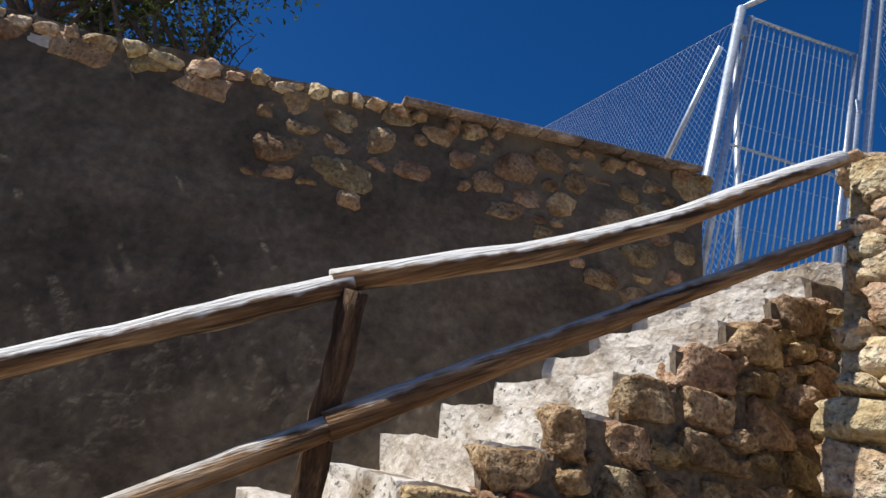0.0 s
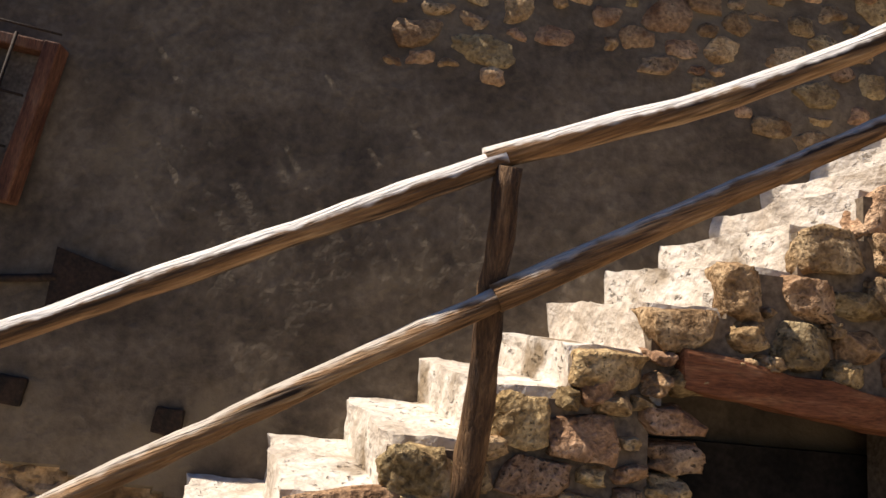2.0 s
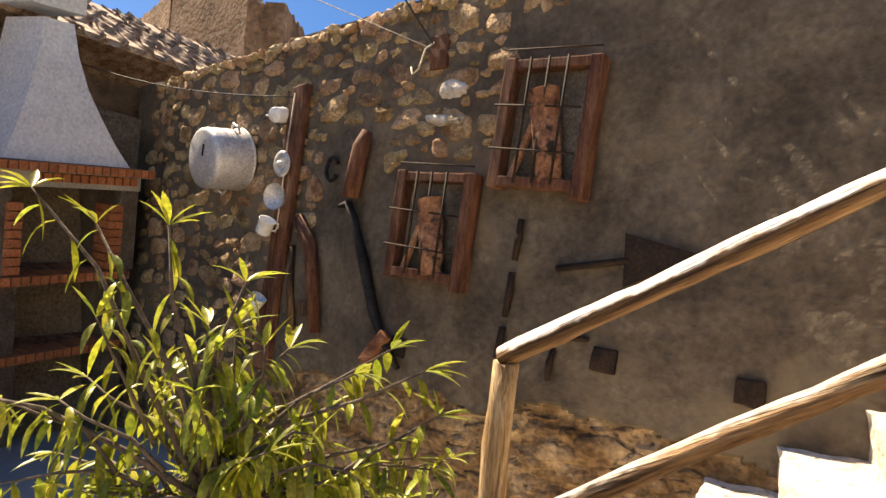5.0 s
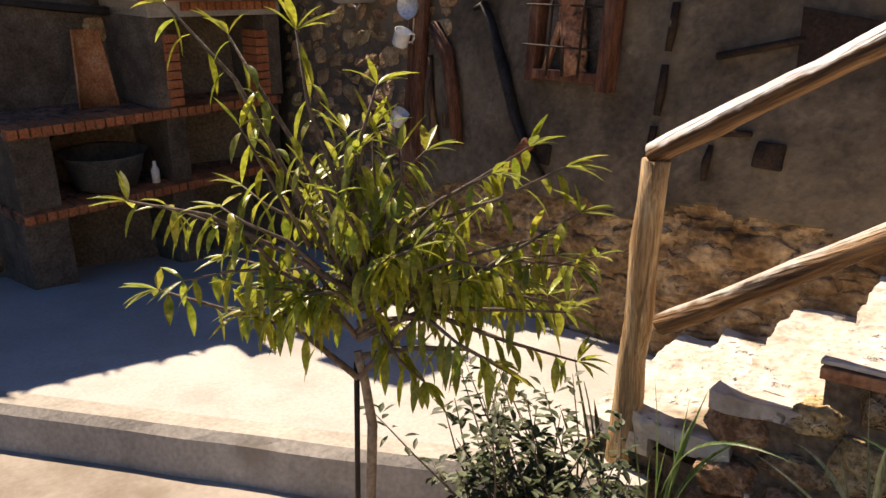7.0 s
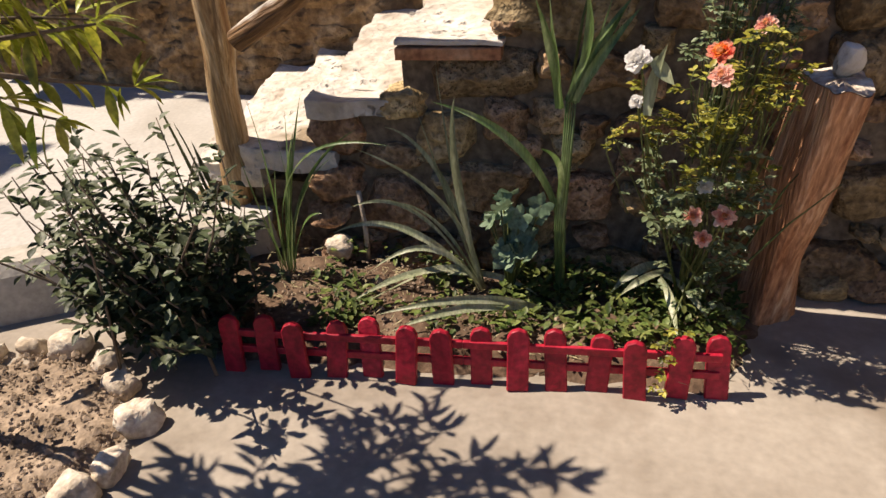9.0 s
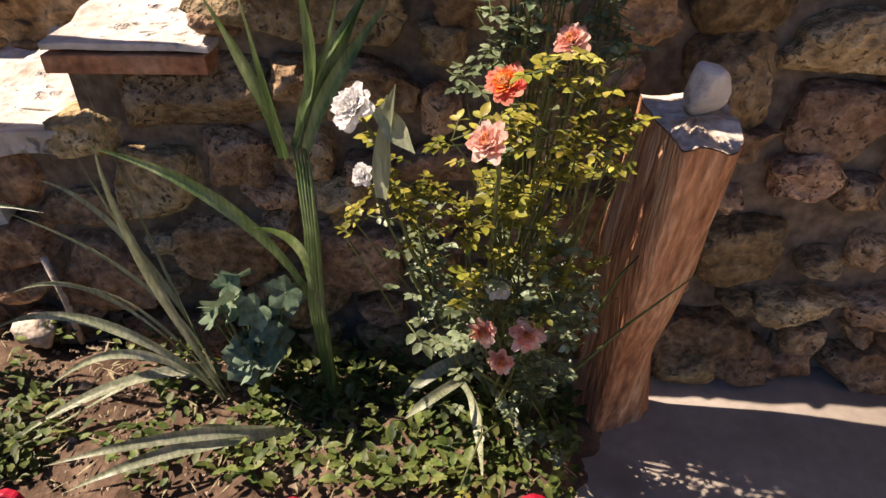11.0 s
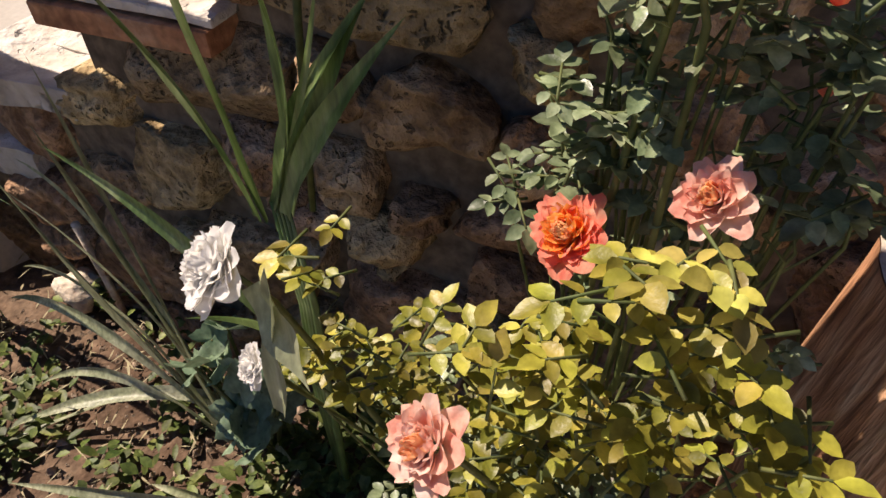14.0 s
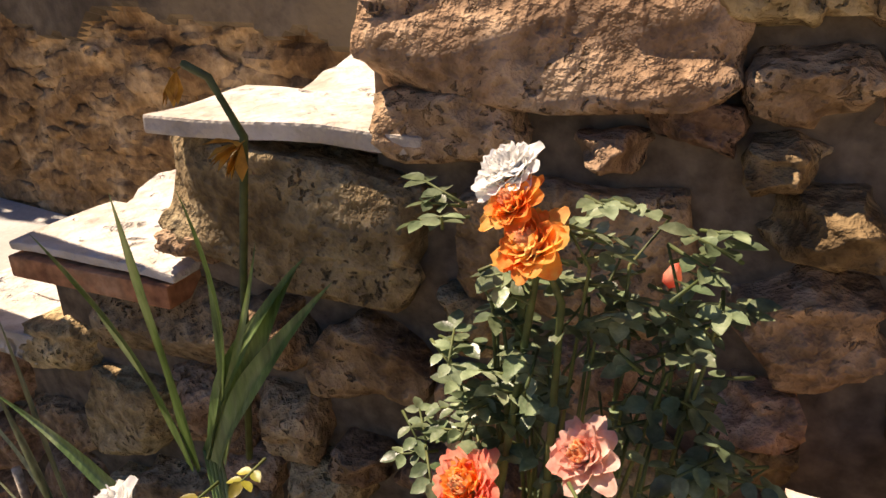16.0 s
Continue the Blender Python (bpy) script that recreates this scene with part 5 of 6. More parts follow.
glad = sword_plant("gladiolus", "tall gladiolus with a fan of folded green blades", [
    ((0.495, 2.13, 0.635), (0.475, 2.1, 0.79), (0.44, 2.05, 0.925), 0.027),
    ((0.499, 2.13, 0.636), (0.483, 2.13, 0.761), (0.458, 2.12, 0.943), 0.027),
    ((0.519, 2.13, 0.652), (0.558, 2.14, 0.81), (0.536, 2.13, 0.957), 0.027),
    ((0.523, 2.13, 0.654), (0.557, 2.14, 0.764), (0.653, 2.16, 0.904), 0.023),
    ((0.528, 2.13, 0.656), (0.584, 2.14, 0.76), (0.671, 2.17, 0.879), 0.024),
    ((0.521, 2.13, 0.653), (0.575, 2.14, 0.8), (0.605, 2.15, 0.912), 0.007),
    ((0.524, 2.14, 0.647), (0.585, 2.15, 0.794), (0.646, 2.16, 0.898), 0.026),
    ((0.5, 2.15, 0.33), (0.374, 2.12, 0.543), (0.16, 2.1, 0.645), 0.026),
    ((0.5, 2.15, 0.36), (0.502, 2.1, 0.492), (0.465, 2.02, 0.569), 0.017)], M_BLADE, 3, (-.25, -.95, .30))
for k in range(5):
    tube("leaf_sheath", [(.500 + .005 * k, 2.15 - .004 * k, .03), (.488 + .006 * k, 2.15, .32), (.502 + .005 * k, 2.15, .49), (.508 + .006 * k, 2.135, .66)], [.006, .0055, .005, .0015], M_BLADE, glad, 6, flat=.5)
dried = empty("dried_flower", "withered orange gladiolus flower on a green stalk", "flower")
tube("stalk", [(.50, 2.20, .60), (.53, 2.20, .84), (.565, 2.19, .99), (.53, 2.19, 1.04), (.50, 2.19, 1.05)], .004, M_STEMG, dried, 6)
rnd = random.Random(71)
for (p, n) in (((.567, 2.185, .985), 10), ((.495, 2.185, 1.045), 6)):
    LV = Leaves()
    for k in range(n):
        LV.leaf(Vector(p), (rnd.uniform(-.5, .5), -.4, rnd.uniform(-1, .3)), .035, .012, .6, .4, rows=2)
    LV.done("withered_bloom", M_DRYFL, dried)
sword_plant("leaf_blade", "broad pale sword leaf beside the white rose", [
    ((0.717, 1.93, 0.821), (0.738, 1.925, 0.798), (0.764, 1.91, 0.774), 0.03),
    ((0.722, 1.93, 0.703), (0.723, 1.93, 0.779), (0.742, 1.92, 0.855), 0.026)], M_BLADEP, 12, (-.2, -.95, .30))
sword_plant("gladiolus", "lax grey-green sword leaves bending over the bed", [
    ((0.277, 2.13, 0.06), (0.198, 2.14, 0.445), (0.166, 2.13, 0.756), 0.018),
    ((0.277, 2.13, 0.06), (0.17, 2.13, 0.33), (-0.101, 2.12, 0.488), 0.020),
    ((0.277, 2.13, 0.06), (0.156, 2.14, 0.421), (0.001, 2.13, 0.554), 0.016),
    ((0.277, 2.13, 0.06), (0.174, 2.14, 0.369), (0.095, 2.13, 0.639), 0.022),
    ((0.277, 2.12, 0.06), (0.087, 2.12, 0.3), (-0.136, 2.11, 0.293), 0.018),
    ((0.277, 2.12, 0.06), (0.051, 2.1, 0.25), (-0.19, 2.08, 0.212), 0.022),
    ((0.277, 2.12, 0.06), (0.161, 2.12, 0.264), (0.017, 2.11, 0.329), 0.018),
    ((0.277, 2.12, 0.06), (0.24, 2.05, 0.46), (0.26, 2.0, 0.7), 0.024),
    ((0.277, 2.12, 0.06), (0.15, 2.06, 0.22), (-0.03, 2.0, 0.15), 0.020)], M_BLADEP, 4)
sword_plant("fallen_leaves", "pale fallen sword leaves lying on the bed", [
    ((0.465, 2.054, 0.07), (0.286, 1.946, 0.14), (0.042, 1.864, 0.1), 0.024),
    ((0.465, 2.054, 0.07), (0.29, 1.934, 0.12), (0.1, 1.83, 0.08), 0.026),
    ((0.399, 2.023, 0.07), (0.338, 1.992, 0.12), (0.248, 1.978, 0.1), 0.02),
    ((0.248, 2.163, 0.1), (0.081, 2.061, 0.12), (-0.069, 1.929, 0.08), 0.026),
    ((0.168, 2.131, 0.1), (0.326, 2.142, 0.1), (0.454, 2.111, 0.07), 0.02),
    ((0.07, 2.091, 0.09), (-0.028, 1.962, 0.07), (-0.116, 1.812, 0.06), 0.014)], M_BLADEP, 5)
sword_plant("fallen_leaves", "drooping pale sword leaf by the red fence", [
    ((0.785, 2.226, 0.16), (0.716, 2.166, 0.16), (0.653, 2.13, 0.1), 0.028),
    ((0.796, 2.216, 0.14), (0.865, 2.141, 0.13), (0.93, 2.065, 0.08), 0.022),
    ((0.782, 2.147, 0.16), (0.819, 2.093, 0.13), (0.847, 1.968, 0.08), 0.026),
    ((0.785, 2.161, 0.18), (0.734, 2.062, 0.2), (0.685, 2.05, 0.15), 0.02)], M_BLADEP, 6)
sword_plant("grass_clump", "upright clump of green sword grass by the stairs", [
    ((-0.36, 2.1, 0.05), (-0.309, 2.1, 0.366), (-0.228, 2.1, 0.651), 0.014),
    ((-0.37, 2.1, 0.05), (-0.319, 2.1, 0.365), (-0.289, 2.1, 0.61), 0.014),
    ((-0.38, 2.1, 0.05), (-0.383, 2.1, 0.355), (-0.416, 2.1, 0.633), 0.014),
    ((-0.36, 2.08, 0.05), (-0.27, 2.08, 0.43), (0.048, 2.08, 0.518), 0.016),
    ((-0.36, 2.09, 0.05), (-0.282, 2.1, 0.311), (-0.154, 2.1, 0.465), 0.015),
    ((-0.35, 2.1, 0.05), (-0.269, 2.1, 0.353), (-0.067, 2.1, 0.556), 0.012),
    ((-0.37, 2.09, 0.05), (-0.321, 2.09, 0.345), (-0.265, 2.09, 0.542), 0.015),
    ((-0.37, 2.08, 0.05), (-0.36, 2.07, 0.26), (-0.33, 2.06, 0.44), 0.017),
    ((-0.38, 2.08, 0.05), (-0.4, 2.08, 0.24), (-0.39, 2.07, 0.4), 0.017),
    ((-0.36, 2.07, 0.05), (-0.32, 2.05, 0.22), (-0.29, 2.03, 0.36), 0.016),
    ((-0.39, 2.1, 0.05), (-0.44, 2.1, 0.25), (-0.48, 2.1, 0.44), 0.014),
    ((-0.36, 2.1, 0.05), (-0.34, 2.12, 0.28), (-0.35, 2.12, 0.5), 0.015),
    ((-0.35, 2.08, 0.05), (-0.27, 2.06, 0.24), (-0.19, 2.05, 0.3), 0.013),
    ((-0.38, 2.07, 0.05), (-0.37, 2.04, 0.2), (-0.4, 2.0, 0.31), 0.015)], M_BLADE, 7)
sword_plant("iris_clump", "dark sword leaves beside the post", [
    ((-0.56, 2.1, 0.05), (-0.65, 2.08, 0.4), (-0.7, 2.06, 0.62), 0.034),
    ((-0.56, 2.1, 0.05), (-0.62, 2.08, 0.38), (-0.658, 2.06, 0.55), 0.032),
    ((-0.56, 2.1, 0.05), (-0.588, 2.08, 0.34), (-0.611, 2.06, 0.496), 0.03),
    ((-0.57, 2.1, 0.05), (-0.68, 2.06, 0.3), (-0.74, 2.04, 0.43), 0.028),
    ((-0.55, 2.1, 0.05), (-0.56, 2.07, 0.24), (-0.55, 2.05, 0.36), 0.028)], M_SHRUB, 8)
tagged(tube("plant_stick", [(-.155, 2.24, .04), (-.15, 2.235, .18), (-.16, 2.235, .29)], .008, M_LOGTOP, segs=7, wob=.2), "grey dry stick pushed into the soil", "stick")
tagged(tube("thin_stick", [(.70, 2.22, .50), (.62, 2.20, .40)], .003, M_STRAW, segs=5), "thin dry twig among the roses", "twig")

# round lobed leaves (hollyhock)
holly = empty("hollyhock", "young hollyhock with lobed blue-green leaves", "plant")
rnd = random.Random(41)
for k in range(22):
    c = Vector((.385 + rnd.gauss(0, .034), 2.12 + rnd.gauss(0, .025), .19 + rnd.uniform(0, .19)))
    n = rand_dir(rnd, .35, .95)
    n.y -= .5
    n.normalize()
    a = n.orthogonal().normalized()
    b = n.cross(a)
    R = rnd.uniform(.028, .046)
    V, F = [c], []
    m = 30
    for q in range(m):
        th = 2 * math.pi * q / m
        r = R * (.88 + .12 * math.cos(5 * th)) * (1 - .55 * math.exp(-((th - math.pi) / .25) ** 2)) * (1 + .05 * math.cos(15 * th))
        V.append(c + a * r * math.cos(th) + b * r * math.sin(th) + n * (.20 * r * math.cos(5 * th) * .5 + .25 * r))
    for q in range(m):
        F.append((0, 1 + q, 1 + (q + 1) % m))
    lf = obj("leaf", V, F, M_LEAFB, holly, smooth=True)
    tube("stalk", [c, c.lerp(Vector((.36, 2.14, .04)), .55) + Vector((0, 0, .02)), (.36, 2.14, .04)], .0028, M_STEMG, holly, 5)

# ground cover: small leaves over the bed
LV = Leaves()
rnd = random.Random(51)
for k in range(3600):
    x, y = rnd.uniform(-.25, 1.0), rnd.uniform(1.80, 2.30)
    dens = noise.noise(Vector((x * 5, y * 5, 2))) + (.45 if x > .35 else -.12) + (.15 if y > 1.95 else -.05)
    if dens < rnd.uniform(-.15, .45) or y < 1.80 + .15 * (x + .3):
        continue
    z = .045 + rnd.uniform(0, .06)
    LV.leaf((x, y, z), rand_dir(rnd, -.1, .9), rnd.uniform(.018, .042), rnd.uniform(.010, .022), .5, .2, rows=2, shape=(.85, .9))
gc = LV.done("ground_cover", M_COVER)
tagged(gc, "low weedy leaves covering the bed soil", "ground cover", kind="stuff")
LV = Leaves()
for k in range(420):
    x, y = rnd.uniform(-.7, 1.0), rnd.uniform(1.85, 2.28)
    LV.leaf((x, y, .05 + rnd.uniform(0, .02)), rand_dir(rnd, -.05, .15), rnd.uniform(.02, .06), rnd.uniform(.002, .006), .1, .1, rows=1, shape=(1,))
lt = LV.done("litter", M_STRAW)
tagged(lt, "dry straw and twigs strewn on the soil", "litter", kind="stuff")
# crumbs of soil and gravel
V, F = [], []
for k in range(2600):
    if k % 3:
        a, r = rnd.uniform(0, 6.28), math.sqrt(rnd.random())
        x, y = -.77 + .38 * r * math.cos(a), 1.20 + .36 * r * math.sin(a)
    else:
        x, y = rnd.uniform(-.4, .6), rnd.uniform(1.85, 2.25)
    s = rnd.uniform(.002, .008) * (2.2 if rnd.random() < .06 else 1)
    o = len(V)
    z = .03 + s * .3 if k % 3 else .045
    for d in ((1, 0, 0), (-1, 0, 0), (0, 1, 0), (0, -1, 0), (0, 0, .8), (0, 0, -.8)):
        V.append((x + d[0] * s * rnd.uniform(.7, 1.2), y + d[1] * s * rnd.uniform(.7, 1.2), z + d[2] * s))
    F += [(o, o + 2, o + 4), (o + 2, o + 1, o + 4), (o + 1, o + 3, o + 4), (o + 3, o, o + 4), (o + 2, o, o + 5), (o + 1, o + 2, o + 5), (o + 3, o + 1, o + 5), (o, o + 3, o + 5)]
cr = obj("soil_crumbs", V, F, M_SOILD)
tagged(cr, "loose crumbs of dry earth and gravel", "gravel", kind="stuff")


# ---- roses ----
def rose_mesh(materials, seed, petals=34, openness=.92):
    """Whorls of ruffled, cupped petals; the inner ones may be of another colour."""
    rnd = random.Random(seed)
    V, F, MI = [], [], []
    for k in range(petals):
        t = k / petals
        a = k * 2.399 + rnd.uniform(-.25, .25)
        r0 = .03 + .22 * t
        tilt = radians(10 + 66 * t * openness) + rnd.uniform(-.16, .16)
        L = (.40 + .50 * t) * rnd.uniform(.85, 1.12)
        W = (.42 + .52 * t) * rnd.uniform(.85, 1.15)
        o = len(V)
        nu, nv = 6, 6
        ph = rnd.uniform(0, 6)
        for i in range(nu + 1):
            u = i / nu
            curl = max(0, u - .55) ** 2 * 2.2 * (t - .62)
            rad = r0 + L * (math.sin(tilt) * u + .12 * u * u + curl)
            z = .42 - .40 * t + L * math.cos(tilt) * u * (1 - .22 * u) - curl * .7
            w = W * (.42, .72, .95, 1.1, 1.15, 1.05, .72)[i]
            for j in range(nv + 1):
                v = j / nv - .5
                ca = a + max(-1.25, min(1.25, v * w / max(.16, rad)))
                ruf = .05 * u * u * math.sin(v * 11 + ph) + .03 * u * noise.noise(Vector((k * 1.7, v * 6, u * 4)))
                zz = z + .20 * (v * 2) ** 2 * u * (1 - .6 * u) + ruf
                rr = rad - .18 * L * (2 * v) ** 2 * u + ruf * .6
                V.append((rr * math.cos(ca), rr * math.sin(ca), zz))
        for i in range(nu):
            for j in range(nv):
                q = o + i * (nv + 1) + j
                F.append((q, q + 1, q + nv + 2, q + nv + 1))
                MI.append(min(len(materials) - 1, int(t * 1.12 * len(materials) + rnd.uniform(-.12, .12))) if len(materials) > 1 else 0)
    me = bpy.data.meshes.new("bloom")
    me.from_pydata(V, [], F)
    for m in materials:
        me.materials.append(m)
    me.polygons.foreach_set("material_index", [max(0, i) for i in MI])
    me.polygons.foreach_set("use_smooth", [True] * len(me.polygons))
    return me


ROSES = [("w", (.685, 1.93, .82), (-.35, -.65, .68), .055), ("w", (.69, 1.93, .73), (-.3, -.7, .5), .03), ("p", (.85, 1.90, .80), (-.35, -.65, .68), .048),
         ("c", (.85, 2.08, .80), (-.35, -.65, .68), .055), ("p", (.93, 2.075, .862), (-.35, -.65, .68), .045), ("p", (.904, 1.98, .455), (0, -.8, .6), .05),
         ("p", (.838, 1.985, .445), (-.2, -.8, .4), .044), ("p", (.867, 1.99, .385), (-.1, -.8, .3), .04), ("w", (.855, 2.02, .504), (-.1, -.6, .7), .038), ("o", (.888, 2.083, .985), (-.35, -.65, .68), .047), ("o", (.873, 2.09, 1.005), (-.35, -.65, .68), .039),
         ("w", (.863, 2.105, 1.02), (-.3, -.5, .8), .044)]
ROSE_LEAVES = [((.85, 2.03, .65), (.05, .04, .03), 36, "y", 0.014), ((.80, 2.02, .60), (.05, .04, .04), 36, "y", 0.013), ((.93, 2.04, .57), (.05, .04, .06), 46, "y", 0.012), ((.827, 1.96, .545), (.02, .02, .02), 7, "y", 0.018),
               ((.715, 2.02, .655), (.03, .03, .03), 16, "y", 0.013), ((.965, 2.05, .70), (.03, .03, .03), 16, "y", 0.015), ((.785, 1.97, .46), (.03, .02, .03), 8, "d", .024), ((.72, 2.05, .52), (.035, .04, .05), 18, "d", .015),
               ((.85, 2.07, .46), (.08, .05, .09), 60, "d", .018), ((.89, 2.10, .30), (.07, .05, .10), 52, "d", .018), ((.93, 2.02, .50), (.04, .03, .05), 26, "d", .017), ((.92, 2.13, .74), (.06, .03, .05), 20, "d", .014), ((.87, 2.16, .88), (.03, .02, .05), 14, "d", .014)]
# sprays of three or four leaves at the shoots' ends
YOUNG = [(.842, .765), (.885, .785), (.902, .851), (.923, .865), (.943, .847), (.955, .873), (.963, .838), (.954, .806), (.861, .763), (.885, .750), (.902, .788), (.845, .690), (.871, .676), (.899, .691), (.928, .727),
         (.945, .764), (.966, .768), (.994, .763), (1.013, .784), (.995, .810), (.777, .724), (.814, .773), (.726, .658), (.702, .719), (.681, .744), (.689, .781), (.655, .64), (.633, .60), (.76, .68)]
OLDER = [(.853, .959), (.854, .929), (.871, .907), (.834, .879), (.882, .880), (.915, .934), (.938, .929), (.957, .948), (.972, .978), (.966, .928), (.979, .886), (.931, .907), (1.003, .858), (.986, .840), (.806, .811),
         (.843, .817), (.876, .841), (.904, .804), (.812, .983), (.920, .996), (.982, .947), (.847, .850), (.90, .965), (.95, .86), (.79, .79)]
for (x, z) in YOUNG:
    ROSE_LEAVES.append(((x, 2.0, z), (.012, .02, .010), 3, "y", .0165))
for (x, z) in OLDER:
    ROSE_LEAVES.append(((x, 2.12, z), (.011, .015, .010), 5, "d", .016))
rose = empty("rose_bush", "rose bush in bloom with white, coral and salmon flowers", "rose bush")
RM = {"w": rose_mesh([M_PETALW], 1, 70, .74), "p": rose_mesh([M_APRICOT, M_PINK, M_PINK], 2, 42, .78), "o": rose_mesh([M_APRICOT, M_ORANGE, M_ORANGE], 3, 64, .72), "c": rose_mesh([M_APRICOT, M_ORANGE, M_CORAL], 4, 64, .72)}
RLAB = {"w": "white rose bloom", "p": "salmon pink rose bloom", "o": "orange rose bloom", "c": "coral and apricot rose bloom"}
BASE = Vector((.86, 2.20, .03))
rnd = random.Random(61)
BV, BF = [], []
LA, LB = Leaves(), Leaves()


def cane(pts, r0=.006, r1=.0025):
    global BV, BF
    P = [Vector(p) for p in pts]
    n = len(P)
    v, f = tube_data(P, [r0 + (r1 - r0) * k / (n - 1) for k in range(n)], 6)
    o = len(BV)
    BV += v
    BF += [tuple(q + o for q in ff) for ff in f]


def rose_leaf(q, d, s, L):
    """A rose leaf: stalk with five oval leaflets."""
    d = Vector(d).normalized()
    side = d.cross(Vector((0, 0, 1)))
    side = side.normalized() if side.length > .01 else Vector((1, 0, 0))
    tip = q + d * s * 2.0
    cane([q, q.lerp(tip, .5), tip], .0013, .0008)
    L.leaf(tip, (d + Vector((0, 0, -.1))).normalized(), s * 1.15, s * .72, .35, .22, rows=3, shape=(.85, 1.0, .72), twist=rnd.uniform(-.5, .5))
    for (u, g) in ((.55, 1.0), (.95, 1.05)):
        for sg in (1, -1):
            L.leaf(q.lerp(tip, u), (d * .45 + side * sg).normalized(), s * g * .95, s * .62, .3, .22, rows=3, shape=(.85, 1.0, .72), twist=rnd.uniform(-.5, .5))


def bloom(kind, at, face, size):
    ob = new("bloom", RM[kind])
    ob.parent = rose
    ob["label"] = RLAB[kind]
    m = Vector(face).normalized().to_track_quat("Z", "Y").to_matrix().to_4x4()
    ob.matrix_world = Matrix.Translation(Vector(at) - Vector(face).normalized() * size * .15) @ m @ Matrix.Rotation(rnd.uniform(0, 6), 4, "Z") @ Matrix.Diagonal((size / 2, size / 2, size / 2, 1))
    n = Vector(face).normalized()
    cane([Vector(at) - n * size * .2, Vector(at) - n * size * .7 + Vector((0, 0, -.02)), Vector(at).lerp(BASE, .35) + rand_dir(rnd) * .03, Vector(at).lerp(BASE, .7) + rand_dir(rnd) * .04, BASE + rand_dir(rnd) * .02], .0018, .005)


for (kind, at, face, size) in ROSES:
    bloom(kind, at, face, size)
for (c, sp, n, L, s) in ROSE_LEAVES:
    for k in range(n):
        q = Vector(c) + Vector([max(-1.5, min(1.5, rnd.gauss(0, 1))) * sp[i] for i in range(3)])
        if q.y > 2.27:
            q.y = 2.27 - rnd.uniform(0, .1)
        d = rand_dir(rnd, -.35, .75)
        d.y -= .35
        q -= d.normalized() * s * 1.4
        rose_leaf(q, d, s * rnd.uniform(.75, 1.2), LA if L == "y" else LB)
        if k % 3 == 0 and s > .0125 and rnd.random() < .6:
            cane([q, q.lerp(Vector(c), .6) + Vector((0, 0, -.03)), Vector(c).lerp(BASE, .35) + rand_dir(rnd) * .03], .0008, .0018)
for k in range(13):
    q = Vector((.80 + .05 * rnd.random() - .01 * k / 13, 1.90 - .07 * k / 13, .19 - .012 * k))
    rose_leaf(q, (rnd.uniform(-1, 1), -.6, rnd.uniform(-.5, .6)), .014, LA)
cane([(.86, 2.12, .10), (.84, 1.98, .22), (.82, 1.90, .19), (.81, 1.83, .06)], .003, .001)
for k in range(5):
    a = BASE + rand_dir(rnd, 0, .1) * .04
    t = Vector((.86 + rnd.gauss(0, .14), 2.13, .52 + rnd.uniform(-.1, .12)))
    cane([a, a.lerp(t, .4) + rand_dir(rnd) * .03, a.lerp(t, .75) + rand_dir(rnd) * .03, t], .005, .0012)
obj("cane_growth", BV, BF, M_STEMG, rose, smooth=True)
LA.done("young_foliage", M_LEAFR, rose, "yellow-green young rose leaves")
LB.done("foliage", M_LEAFD, rose, "grey-green rose leaves")
for (x, y, z, s) in ((.952, 2.15, .945, .013), (.962, 2.13, .905, .010)):
    ob = lathe("bud", [(.002, 0), (.4, .25), (.45, .6), (.25, 1.1), (.02, 1.5)], M_CORAL, rose, 10, "closed coral rosebud", pose(x, y, z, -10, 8, 0) @ Matrix.Diagonal((s, s, s, 1)))

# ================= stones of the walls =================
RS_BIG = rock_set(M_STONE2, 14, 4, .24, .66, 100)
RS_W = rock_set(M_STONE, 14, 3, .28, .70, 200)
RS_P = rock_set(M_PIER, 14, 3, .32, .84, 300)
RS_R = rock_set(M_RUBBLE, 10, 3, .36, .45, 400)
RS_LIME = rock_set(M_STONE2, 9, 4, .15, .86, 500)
rs = random.Random(77)


# side wall of the stairs
def keep_side(x, z):
    if x < -.75 or x > 3.4:
        return False
    if z > side_top(x + .02) - .075:
        return False
    return not (DX0 - .02 < x < DX1 and z < 1.58)


def put_side(x, z, w, h):
    place_stone(rs.choice(RS_BIG), stairs, (x, near_y(x) + .045 + rs.uniform(-.015, .02), z), (w * 1.05, .17, h * 1.06), math.atan(.13))


# the large stones, each in its place: x, z, width, height
BLOCKS = [(.455, .855, .39, .175), (.76, 1.06, .38, .13), (.66, .975, .19, .07), (.80, .86, .25, .15), (.99, .97, .07, .045), (.11, .46, .20, .16), (.22, .655, .35, .15), (.57, .67, .18, .13),
          (.70, .76, .09, .07), (1.0, .71, .09, .06), (.42, .54, .13, .10), (.68, .52, .20, .08), (.30, .53, .14, .11), (.25, .30, .25, .16), (-.05, .235, .26, .18), (.50, .30, .23, .15), (.69, .635, .08, .10),
          (1.42, .62, .21, .15), (1.37, .76, .21, .11), (1.19, .69, .16, .18), (1.38, .51, .14, .10), (1.30, .34, .19, .14), (1.69, .43, .22, .13), (1.62, .63, .22, .20)]
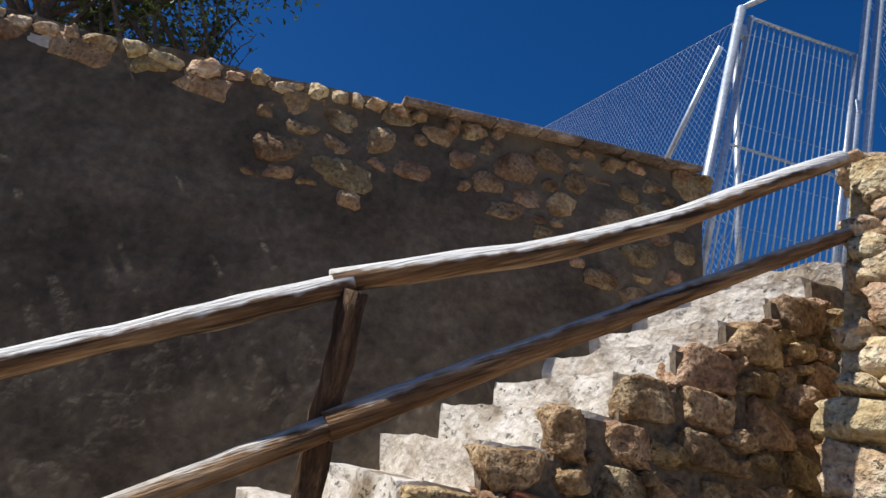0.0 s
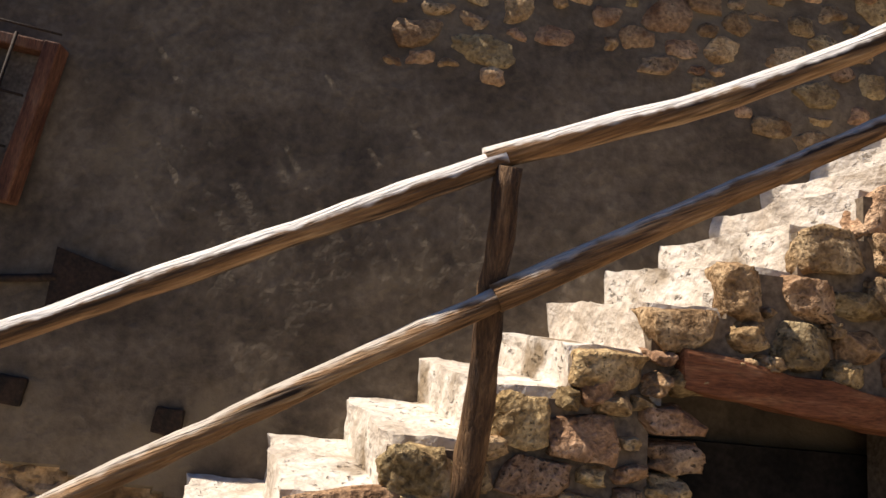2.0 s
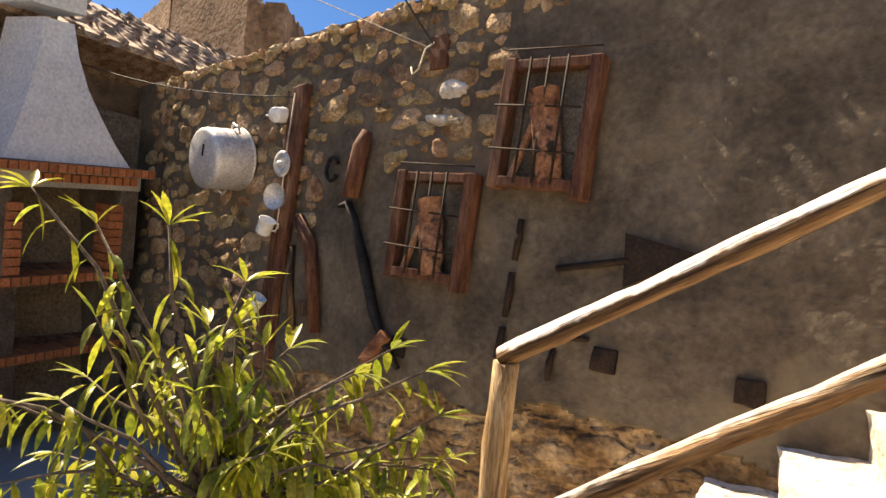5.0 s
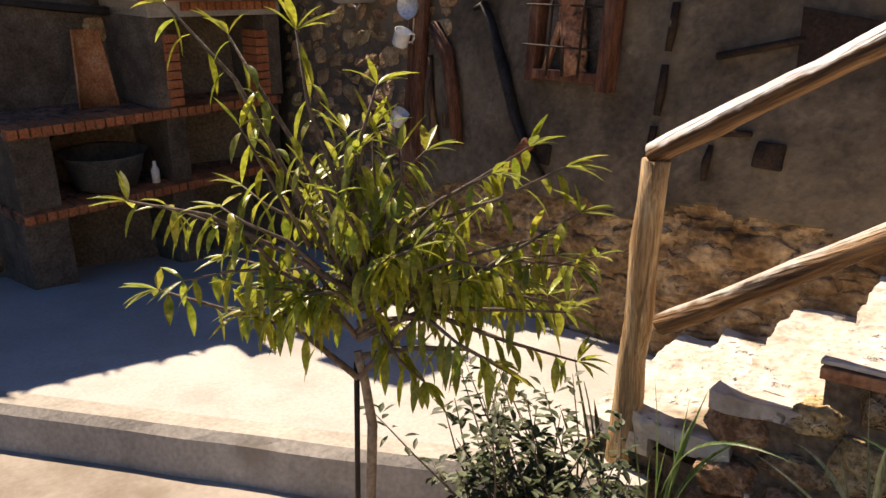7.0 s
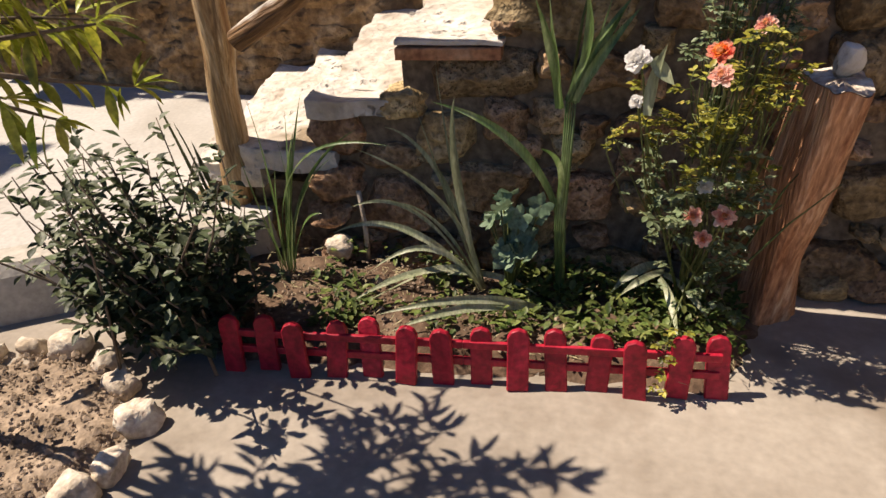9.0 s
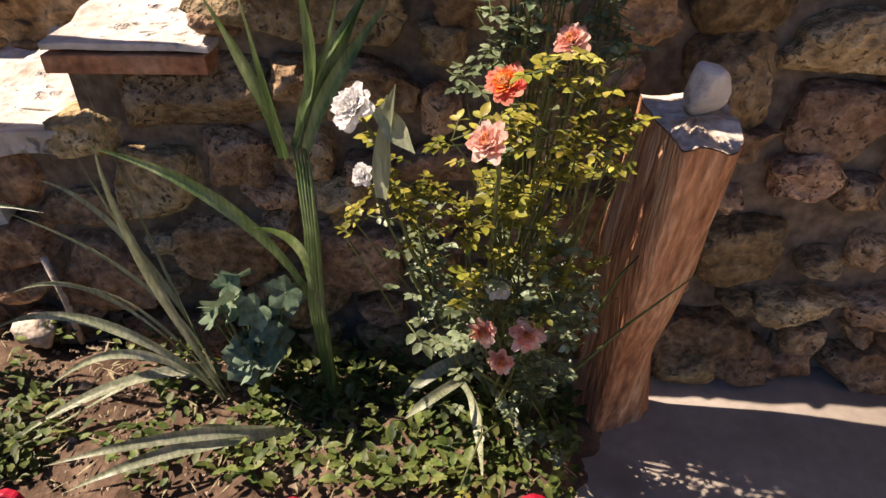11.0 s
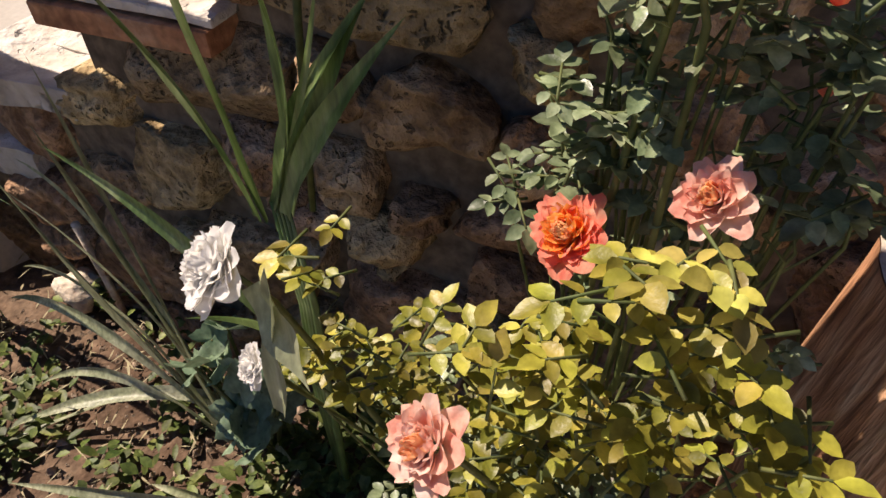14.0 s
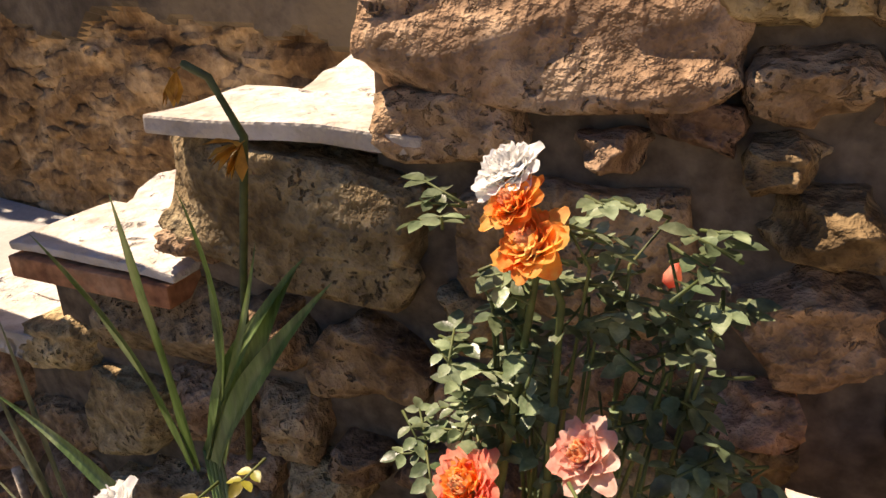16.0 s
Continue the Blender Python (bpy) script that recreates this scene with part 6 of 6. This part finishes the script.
UPPER = [(1.79, 1.69, .27, .14), (1.99, 1.84, .13, .20), (2.25, 1.84, .17, .15), (2.01, 1.69, .16, .11), (2.21, 1.67, .19, .16), (2.43, 1.84, .18, .12), (1.54, 1.54, .26, .12), (1.46, 1.33, .22, .15),
         (1.23, 1.35, .10, .11), (1.76, 1.39, .21, .10), (1.77, 1.28, .17, .09), (.95, 1.20, .20, .13), (1.31, 1.19, .25, .12), (1.75, 1.18, .19, .09), (2.33, 2.02, .24, .17), (2.44, 1.69, .18, .13),
         (2.61, 2.19, .27, .19), (2.90, 2.35, .27, .19), (3.18, 2.52, .26, .18), (2.91, 2.19, .24, .11), (2.61, 2.02, .26, .14), (2.61, 1.86, .27, .15), (2.95, 2.02, .23, .20)]
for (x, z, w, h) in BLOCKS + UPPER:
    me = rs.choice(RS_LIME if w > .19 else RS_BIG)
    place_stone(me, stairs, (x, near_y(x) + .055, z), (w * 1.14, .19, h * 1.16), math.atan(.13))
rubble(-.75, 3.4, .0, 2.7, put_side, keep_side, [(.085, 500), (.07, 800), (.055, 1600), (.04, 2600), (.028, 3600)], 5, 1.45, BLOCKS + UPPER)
# end blocks of the lower steps
for (i, w) in ((3, .22), (4, .20), (5, .16)):
    x = step_x(i) + w / 2
    place_stone(rs.choice(RS_LIME), stairs, (x, near_y(x) + .055, step_z(i) - .11), (w * 1.1, .18, .19), math.atan(.13))


# long wall
def keep_wall(x, z):
    n = .10 * noise.noise(Vector((x * 2.3, 7, z * 2.3)))
    if z > wall_top(x) - .06:
        return False
    if x < -3.15:
        return z > .9
    if x < -2.75:
        return z > 1.95 + n
    if x < -2.25:
        return z > 2.62 + n
    if x < -1.30:
        return z > 2.32 + n and not (z < 2.55 and x < -2.1)
    if x < -.75:
        return z > 2.92 + n + .3 * (x + 1.3)
    if x < .70:
        return z > 3.18
    if x < 1.20:
        return z > 2.80 + n * .5
    if x < 1.75:
        return z > 3.0 + n * .5
    return z > 2.98 - .38 * (x - 1.75) + n * .6


def put_wall(x, z, w, h):
    place_stone(rs.choice(RS_W), wall_north, (x, wall_face(x, z) + .030 + rs.uniform(-.006, .008), z), (w * 1.08, .11, h * 1.08))


rubble(-5.0, 3.0, .9, TOPW + .13, put_wall, keep_wall, [(.085, 500), (.068, 1500), (.054, 3500), (.042, 4500), (.03, 3500)], 8, 1.4, tight=.90)
# whitewashed stones and lime runs under the coping
RS_WHITE = rock_set(M_LIME, 4, 3, .2, .7, 600)
for (x, z, w, h, d) in ((-1.69, 2.53, .36, .09, .10), (-1.62, 2.70, .25, .13, .10), (-.66, 3.11, .05, .10, .03), (-.52, 3.08, .08, .10, .03), (-.20, 3.20, .24, .10, .05), (.08, 3.09, .05, .12, .03), (.03, 3.14, .03, .07, .03), (-.86, 3.15, .05, .05, .03)):
    place_stone(rs.choice(RS_WHITE), wall_north, (x, wall_face(x, z) + .025 - .1 * d, z), (w, d, h))
# pale coping stones along the top
rk = random.Random(9)
x = -5.0
while x < 3.0:
    w = rk.uniform(.07, .17)
    if rk.random() < .93:
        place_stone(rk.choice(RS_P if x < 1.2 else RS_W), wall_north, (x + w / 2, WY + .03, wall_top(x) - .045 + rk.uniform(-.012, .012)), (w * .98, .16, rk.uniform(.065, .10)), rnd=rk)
    x += w
# rubble showing at the foot of the wall


def keep_foot(x, z):
    return z < foot_top(x) - .03 and noise.noise(Vector((x * 4, 5, z * 5))) > -.28


def put_foot(x, z, w, h):
    place_stone(rs.choice(RS_R), wall_north, (x, wall_face(x, z) + .026 + rs.uniform(-.008, .012), z), (w * 1.15, .085, h * 1.05))


rubble(-3.1, .1, .27, 1.15, put_foot, keep_foot, [(.06, 160), (.042, 420), (.028, 1300), (.02, 1500)], 12, 1.9)


# end of the wall by the barbecue
def put_west(y, z, w, h):
    place_stone(rs.choice(RS_W), wall_west, (BX + .0 + rs.uniform(-.01, .015), y, z), (w * 1.05, .13, h * 1.05), math.pi / 2)


rubble(-2.4, 1.7, .35, 2.95, put_west, lambda y, z: y < .85 or z > 2.1, [(.11, 600), (.085, 900), (.06, 1200)], 15, 1.4)


# sunlit house wall
def put_east(s, z, w, h):
    p = PA + _pd * s + _pn * rs.uniform(-.005, .02)
    place_stone(rs.choice(RS_P), wall_east, (p.x, p.y, z), (w * 1.20, .15, h * 1.22), math.atan2(_pd.y, _pd.x))


rubble(.05, 2.0, .9, 3.08, put_east, lambda s, z: s > .04, [(.082, 600), (.066, 1200), (.05, 2200), (.034, 2600), (.024, 2600)], 18, 1.5, tight=.90)
for k in range(12):
    p = PA + _pd * (.04 + k * .19) - _pn * .12
    place_stone(rs.choice(RS_P), wall_east, (p.x, p.y, 3.12 + rs.uniform(-.02, .02)), (.22, .26, rs.uniform(.08, .13)), math.atan2(_pd.y, _pd.x))
